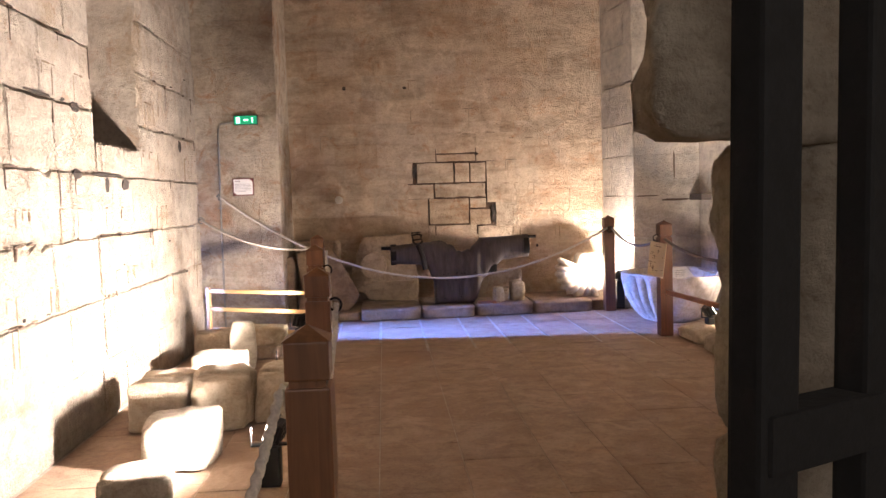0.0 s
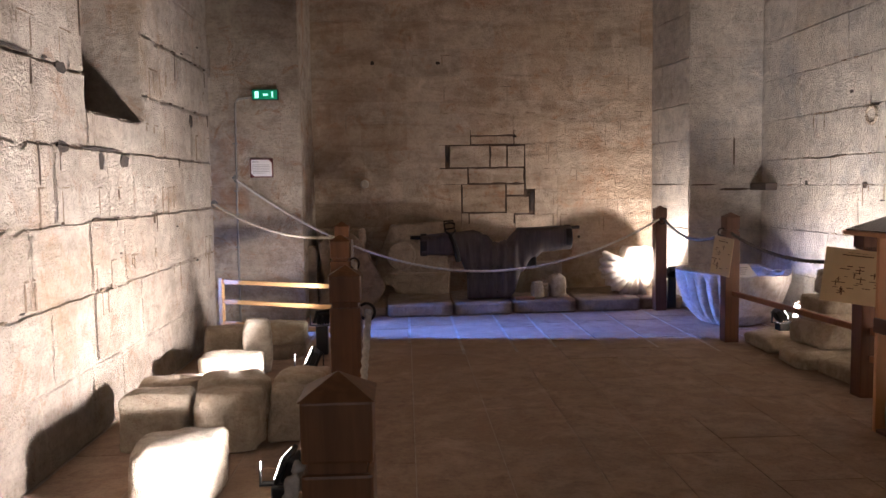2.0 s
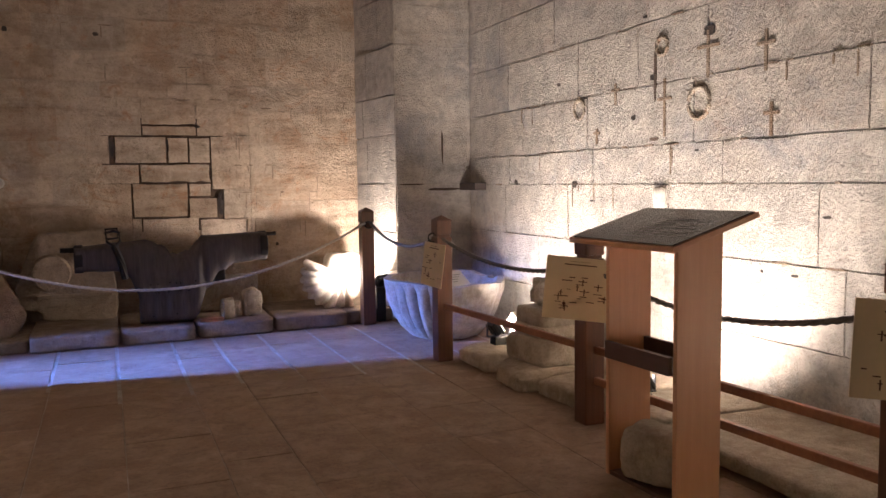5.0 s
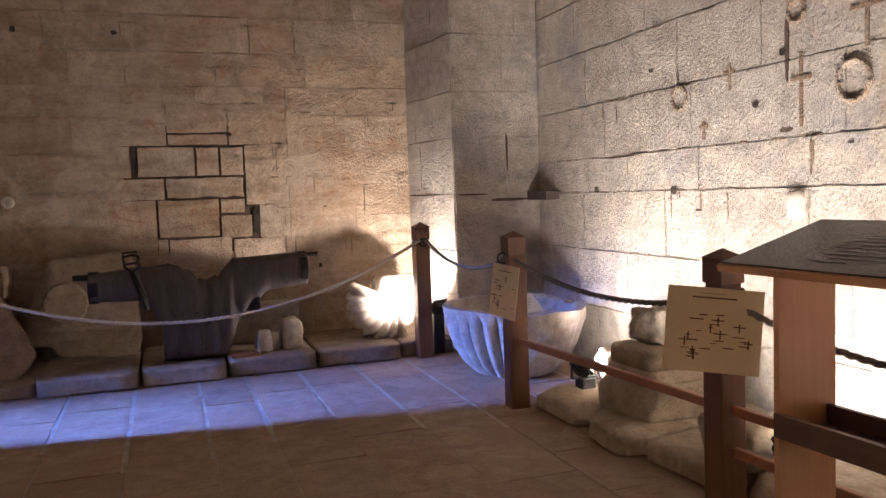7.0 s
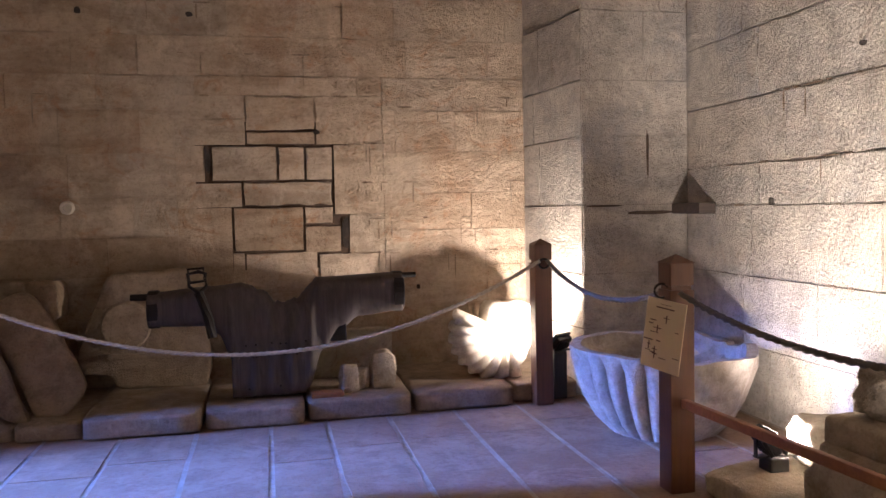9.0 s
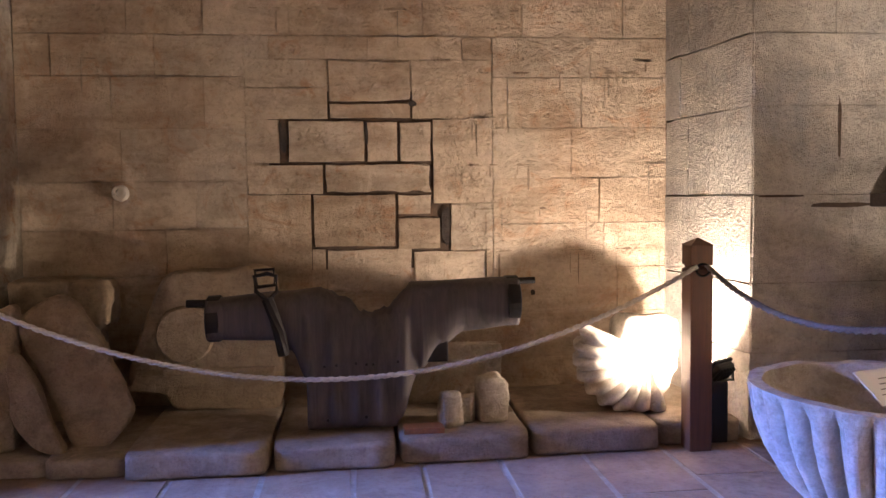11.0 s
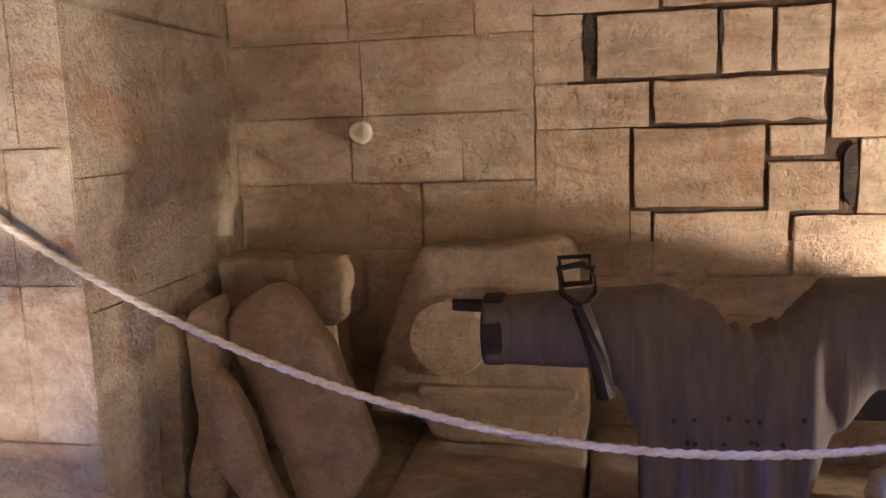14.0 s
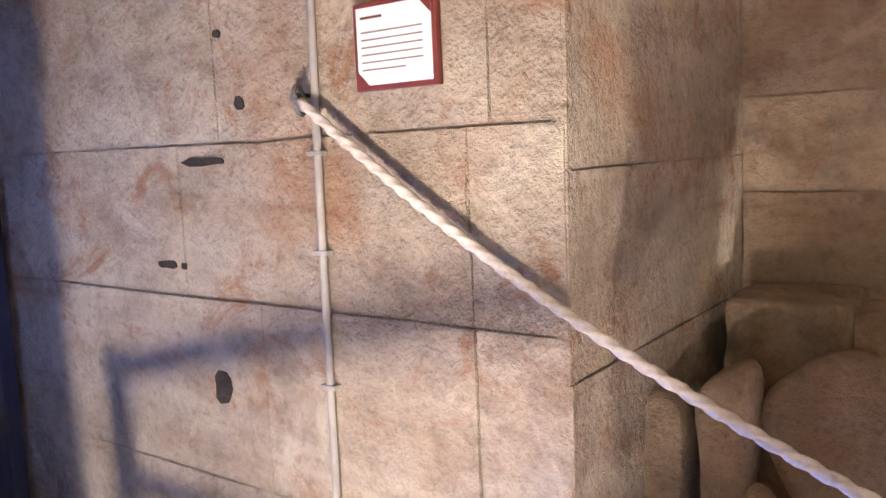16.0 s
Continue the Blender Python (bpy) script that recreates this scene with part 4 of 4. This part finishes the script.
tagged(hook, "dull steel ring on a wall eye holding the rope", "ring")
part("eye_bolt", tube_bm([(RING[0] - 0.03, PIER_L + 0.005, RING[2] + 0.01), (RING[0] - 0.02, RING[1], RING[2] + 0.01)], 0.012, 8), STEEL, hook)
hook = part("wall_ring", ring_bm((LEFT_X + 0.03, 8.4, 1.29), 0.03, 0.006, (0.2, 1, 0.1)), STEEL)
tagged(hook, "dull steel ring on a wall eye holding the rope", "ring")
part("eye_bolt", tube_bm([(LEFT_X - 0.005, 8.4, 1.3), (LEFT_X + 0.04, 8.4, 1.3)], 0.01, 8), STEEL, hook)
vent = part("wall_socket", lathe_x([(0, 0, 0.052), (0.03, 0, 0.05), (0.042, 0, 0.042), (0.043, 0, 0.026), (0.02, 0, 0.024)], 28), CERAMIC)
vent.matrix_basis = pose(-0.32, BACK_Y, 1.46, 0, 0, -90)
tagged(vent, "round white porcelain fitting on the wall", "wall fitting")
beam = part("beam_end", boxes(((4.06, 9.3, 1.325), (RIGHT_X - 0.002, PIER_R - 0.002, 1.4)), bevel=0.006), WOOD_OLD)
tagged(beam, "short old wooden beam stub in the corner", "beam")
cone = stone_thing("stone_peg", (0.07, 0.1, 0.16), (RIGHT_X - 0.01, 6.5, 1.2), 0, STONE_WHITE, "small pale stone peg set in the wall", "stone", 2.5, 0.01, 8, 131, 0.0, cuts=4)
door = empty("door_1", pose(-3.25, PIER_L - 0.06, 0, 0, 0, 0), "dark blue wooden door leaf folded back in the passage", "door", kind="structure")
part("leaf", boxes(((-0.9, -0.03, 0.01), (0.0, 0.03, 2.1)), bevel=0.006), DOOR_BLUE, door)
part("handle", tube_bm([(-0.05, -0.03, 1.05), (-0.05, -0.08, 1.05), (-0.16, -0.08, 1.05)], 0.01, 8), STEEL, door)

# ---- broken jamb and iron gate at the entrance ----
jamb = tagged(new("entrance_jamb"), "rough rubble stone jamb of the entrance, widened by unseen light-blocking stones", "wall", kind="structure")
# the stones further right and overhead are unseen, added to block the fill
for k, (x, y, z, w, d, h) in enumerate([(1.42, 1.18, 0.0, 0.76, 0.24, 0.5), (1.44, 1.18, 0.48, 0.8, 0.24, 0.52), (1.42, 1.18, 0.98, 0.76, 0.24, 0.52), (1.35, 1.1, 1.48, 0.98, 0.13, 0.5), (1.36, 1.1, 1.94, 0.96, 0.13, 0.5), (1.42, 1.1, 2.42, 0.86, 0.13, 0.6), (2.1, 1.18, 0.0, 0.7, 0.26, 0.92), (2.1, 1.18, 0.9, 0.7, 0.26, 1.02), (2.1, 1.18, 1.9, 0.7, 0.26, 1.15), (3.3, 1.18, 0.0, 1.8, 0.3, 1.1), (3.3, 1.18, 1.08, 1.8, 0.3, 1.0), (3.3, 1.18, 2.06, 1.8, 0.3, 1.0), (2.6, 1.18, 3.0, 3.3, 0.3, 2.2)]):
    bm = rough_bm((w, d, h), 12, 13, 0.03, 7, k + 140, 0.014)
    ob = smooth(part("stone", bm, STONE_LOOSE, jamb))
    ob.location = (x - 0.18, y, z + h / 2 + 0.03)
gate = empty("iron_gate", pose(0.605, 0.62, 0, 0, 1.5, 28), "dark iron gate standing open at the entrance", "gate")
for x, w in ((0.0, 0.03), (0.2, 0.055), (0.36, 0.03), (0.52, 0.03), (0.7, 0.03)):
    part("bar", boxes(((x - w, -0.02, 0.03), (x + w, 0.02, 2.5)), bevel=0.006), IRON_DARK, gate)
for z in (0.2, 1.2, 2.4):
    part("crossbar", boxes(((-0.02, -0.026, z - 0.03), (0.74, 0.026, z + 0.03)), bevel=0.006), IRON_DARK, gate)

# ---- dressed stones of the walls and paving ----
ROWS_H = (0.26, 0.3, 0.33, 0.36)
# the patched and cracked stones in the middle of the back wall: u0, u1, z0, z1, joint
B0 = 0.93
PATCH = [(0.715, 1.22, 1.64, 1.92, 0.012), (1.22, 1.43, 1.64, 1.91, 0.009), (1.43, 1.65, 1.64, 1.91, 0.009), (0.95, 1.65, 1.44, 1.64, 0.009), (0.87, 1.41, 1.09, 1.44, 0.009), (1.41, 1.65, 1.29, 1.44, 0.018),
         (1.41, 1.71, 1.065, 1.29, 0.014), (0.46, 0.98, 1.92, 2.12, 0.003), (0.98, 1.52, 1.92, 2.03, 0.014), (0.98, 1.52, 2.03, 2.3, 0.006), (1.52, 2.05, 1.92, 2.3, 0.0008), (0.95, 1.515, 0.8, 1.085, 0.012), (1.515, 2.0, 0.8, 1.065, 0.01), (0.46, 0.67, 1.64, 1.92, 0.0008), (0.46, 0.94, 1.44, 1.63, 0.0008), (0.46, 0.86, 0.8, 1.44, 0.0008), (1.655, 2.05, 1.37, 1.92, 0.0008), (1.765, 2.05, 1.06, 1.37, 0.0008), (0.46, 0.98, 2.12, 2.3, 0.0008), (2.0, 2.05, 0.8, 1.06, 0.002), (0.86, 0.95, 0.8, 1.085, 0.003)]
PATCH = [(a + B0, b + B0, c, d, g * 0.95 if g > 0.005 else g) for a, b, c, d, g in PATCH]
def small_holes(n, u0, u1, z0, z1, seed):
    r = random.Random(seed)
    out = []
    for _ in range(n):
        u, z = r.uniform(u0, u1), r.uniform(z0, z1)
        out.append((u, u + r.uniform(0.02, 0.07), z, z + r.uniform(0.01, 0.022)))
    return out


def joint_wear(levels, n, u0, u1, seed, tall=0.3):
    """Crumbled stretches along the bed joints at the levels given, and some along upright joints between them."""
    r = random.Random(seed)
    out = []
    for z in levels:
        for _ in range(n):
            u, w = r.uniform(u0, u1), r.uniform(0.02, 0.16) * r.uniform(0.4, 1)
            h = r.uniform(0.005, 0.016)
            out.append((u, u + w, z - h / 2, z + h / 2))
            if r.random() < tall:
                h = r.uniform(0.05, 0.24)
                w = r.uniform(0.006, 0.016)
                out.append((u, u + w, z - h, z - 0.01))
    return out


def clear_of_niche(rects):
    return [q for q in rects if q[1] < 5.08 or q[0] > 6.16 or q[3] < 1.88]


BACK_HOLES = [(0.672, 0.715, 1.71, 1.92), (1.705, 1.765, 1.1, 1.365), (1.215, 1.235, 1.75, 1.9), (-0.22, -0.17, 2.89, 2.94), (0.57, 0.62, 2.89, 2.93), (1.5, 1.55, 2.0, 2.04), (2.3, 2.33, 0.75, 0.79)]
BACK_HOLES = [(a + B0, b + B0, c, d) for a, b, c, d in BACK_HOLES]
courses(wall_back, STONE_BACK, (-B0, BACK_Y, 0), 0, 3.4 + B0 - 0.1, 0, TOP, ROWS_H, (0.4, 0.95), 0.0014, 0.0012, 0.0022, [(0.46 + B0, 2.05 + B0, 0.8, 2.3)], extra=PATCH)
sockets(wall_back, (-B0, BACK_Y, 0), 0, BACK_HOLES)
sockets(wall_back, (-B0, BACK_Y, 0), 0, joint_wear((1.05, 1.33, 1.62, 1.93, 2.22), 9, 1.85 + B0, 3.25 + B0, 21, 0.4) + joint_wear((2.3, 2.62, 3.0), 9, 0.2, 3.25 + B0, 22, 0.2), "joint_gap", MORTAR_OR_CUT)
# dark sheet gives the gaps between patched stones their shade by colour
part("crack_bed", boxes(((0.6, BACK_Y + J - 0.003, 0.95), (1.78, BACK_Y + J + 0.02, 2.1))), JOINT_SHADE, wall_back, "dark sheet behind the patched stones, coloured as shade in open joints")
# holes and socket recesses of the right wall: distance from the corner pier and height
RIGHT_HOLES = [(PIER_R - y, PIER_R - y + w, z, z + h) for y, z, w, h in ((8.69, 1.375, 0.06, 0.05), (7.66, 1.35, 0.07, 0.06), (6.08, 2.31, 0.1, 0.07), (6.85, 1.84, 0.05, 0.04), (7.9, 2.2, 0.05, 0.03), (6.63, 2.1, 0.05, 0.04))]
courses(wall_right, STONE_RIGHT, (RIGHT_X, PIER_R, 0), -90, PIER_R - 0.6, 0, 4.4, [0.46, 0.46, 0.46, 0.27, 0.42, 0.44, 0.42], (0.7, 1.5), 0.0016, 0.002, 0.004)
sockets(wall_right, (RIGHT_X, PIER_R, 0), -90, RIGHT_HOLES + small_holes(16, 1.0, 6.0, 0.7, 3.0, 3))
sockets(wall_right, (RIGHT_X, PIER_R, 0), -90, joint_wear((1.38, 1.65, 2.07), 15, 0.5, 5.5, 23, 0.15) + joint_wear((0.92, 2.51), 8, 1.0, 5.5, 24, 0.1), "joint_gap", MORTAR_OR_CUT)
sockets(wall_right, (RIGHT_X, PIER_R, 0), -90, [(3.1, 3.13, 1.95, 2.34), (3.06, 3.16, 1.68, 1.705)], "joint_gap", JOINT_SHADE)
LEFT_HOLES = [(7.34, 7.44, 1.96, 2.06), (4.7, 4.84, 2.06, 2.12), (4.68, 4.82, 1.64, 1.7), (5.0, 5.6, 1.67, 1.69), (5.62, 5.78, 1.58, 1.66), (5.25, 5.33, 1.56, 1.66), (4.05, 4.4, 2.1, 2.12)]
courses(wall_left, STONE_LEFT, (LEFT_X, 0.4, 0), 90, 8.07, 0, 4.4, [0.42], (0.4, 0.9), 0.007, 0.0028, 0.004, [(5.1, 6.14, 1.9, 3.1)])
sockets(wall_left, (LEFT_X, 0.4, 0), 90, clear_of_niche(LEFT_HOLES + small_holes(9, 3.0, 8.0, 0.6, 3.0, 4)))
sockets(wall_left, (LEFT_X, 0.4, 0), 90, clear_of_niche(joint_wear((1.26, 1.68, 2.1, 2.52), 13, 3.4, 8.0, 25, 0.5)), "joint_gap", JOINT_SHADE)
sockets(wall_left, (LEFT_X, 0.4, 0), 90, clear_of_niche(joint_wear((0.84, 1.0, 1.45, 1.9, 2.3), 12, 3.6, 8.0, 26, 0.9)), "joint_gap", MORTAR_OR_CUT)
courses(pier_left, STONE_PIER, (-4.2, PIER_L, 0), 0, 3.27, 0, TOP, (0.45, 0.55), (0.7, 1.4), 0.0012, 0.003, 0.003)
sockets(pier_left, (-4.2, PIER_L, 0), 0, [(2.1, 2.17, 0.68, 0.79), (2.27, 2.31, 1.53, 1.57), (2.2, 2.23, 1.73, 1.755), (1.86, 1.96, 1.08, 1.105), (1.98, 2.0, 1.08, 1.1), (2.02, 2.2, 1.385, 1.41)])
courses(pier_left, STONE_PIER, (-0.93, PIER_L, 0), 90, BACK_Y - PIER_L, 0, TOP, (0.45, 0.55), (1.3, 1.4), 0.0006, 0.002, 0.002)
courses(pier_right, STONE_RIGHT, (3.36, PIER_R, 0), 0, RIGHT_X - 3.36, 0, TOP, (0.4, 0.5), (0.84, 0.9), 0.0006, 0.002, 0.0025)
courses(pier_right, STONE_RIGHT, (3.23, BACK_Y, 0), -82.5, BACK_Y - PIER_R + 0.004, 0, TOP, (0.4, 0.5), (0.5, 0.9), 0.001, 0.002, 0.003, depth=0.12)
sockets(pier_right, (3.36, PIER_R, 0), 0, [(0.34, 0.72, 1.322, 1.352), (0.02, 0.3, 1.385, 1.4), (0.5, 0.52, 1.6, 1.95)], "joint_gap", JOINT_SHADE)
# carved marks in the right wall; the crosses' brown bars imitate shade in cuts
for y, z, a, b in ((6.04, 2.2, 0.1, 0.15), (6.47, 1.9, 0.075, 0.2), (5.55, 2.15, 0.07, 0.12), (7.05, 2.05, 0.05, 0.08), (5.5, 1.75, 0.06, 0.1), (7.3, 1.75, 0.04, 0.06)):
    mark = part("carved_cross", boxes(((RIGHT_X - 0.007, y - 0.012, z - b), (RIGHT_X + 0.004, y + 0.012, z + b)), bevel=0.004), MORTAR_OR_CUT, wall_right)
    part("carved_cross", boxes(((RIGHT_X - 0.008, y - a, z + b * 0.25), (RIGHT_X + 0.004, y + a, z + b * 0.25 + 0.022)), bevel=0.004), MORTAR_OR_CUT, wall_right)
for y, z, r in ((6.12, 1.9, 0.1), (7.55, 1.98, 0.075), (6.5, 2.32, 0.06)):
    smooth(part("carved_ring", ring_bm((RIGHT_X - 0.002, y, z), r, 0.016, (1, 0, 0), 22), STONE_PIER, wall_right))
# faint rows of cut letters, too worn to read, on the back wall
r = random.Random(11)
for row, (x0, x1, z) in enumerate(((1.9, 2.7, 1.86), (1.95, 2.5, 1.66), (1.9, 2.4, 1.47))):
    x = x0
    while x < x1:
        part("cut_letter", boxes(((x, BACK_Y - 0.005, z), (x + 0.012, BACK_Y + 0.004, z + 0.085)), ((x, BACK_Y - 0.0055, z + r.choice((0.0, 0.037, 0.075))), (x + r.uniform(0.03, 0.05), BACK_Y + 0.004, z + 0.085)) if r.random() < 0.1 else ((x + 0.013, BACK_Y - 0.005, z + r.choice((0.0, 0.037, 0.073))), (x + 0.05, BACK_Y + 0.004, z + r.choice((0.086, 0.05)) )), bevel=0.002), STONE_BACK, wall_back)
        x += r.uniform(0.075, 0.13)
# paving: rows of long slabs running towards the back wall
x = -1.64
WIDTHS = [0.46, 0.46, 0.46, 0.46, 0.46, 0.46, 0.36, 0.42, 0.46, 0.46, 0.46, 0.46, 0.46]
for w in WIDTHS:
    y = 0.6 - rnd.uniform(0, 0.6)
    while y < 9.7:
        l = rnd.uniform(0.6, 1.05)
        # the joints by the ledge are wider than those in the worn middle of the hall
        gap = 0.024 if y > 7.3 else 0.002
        me = block_mesh(w - gap, min(l, 9.75 - y) - min(gap, 0.004), 0.05, 0.002, 0.003 if y > 7.3 else 0.0012, 0.2)
        me.materials.append(STONE_FLOOR)
        ob = new("paving_slab", me)
        ob.parent = floor
        ob.matrix_basis = pose(x, y, rnd.uniform(-0.0012, 0.0012), -90, 0, 0)
        y += l
    x += w
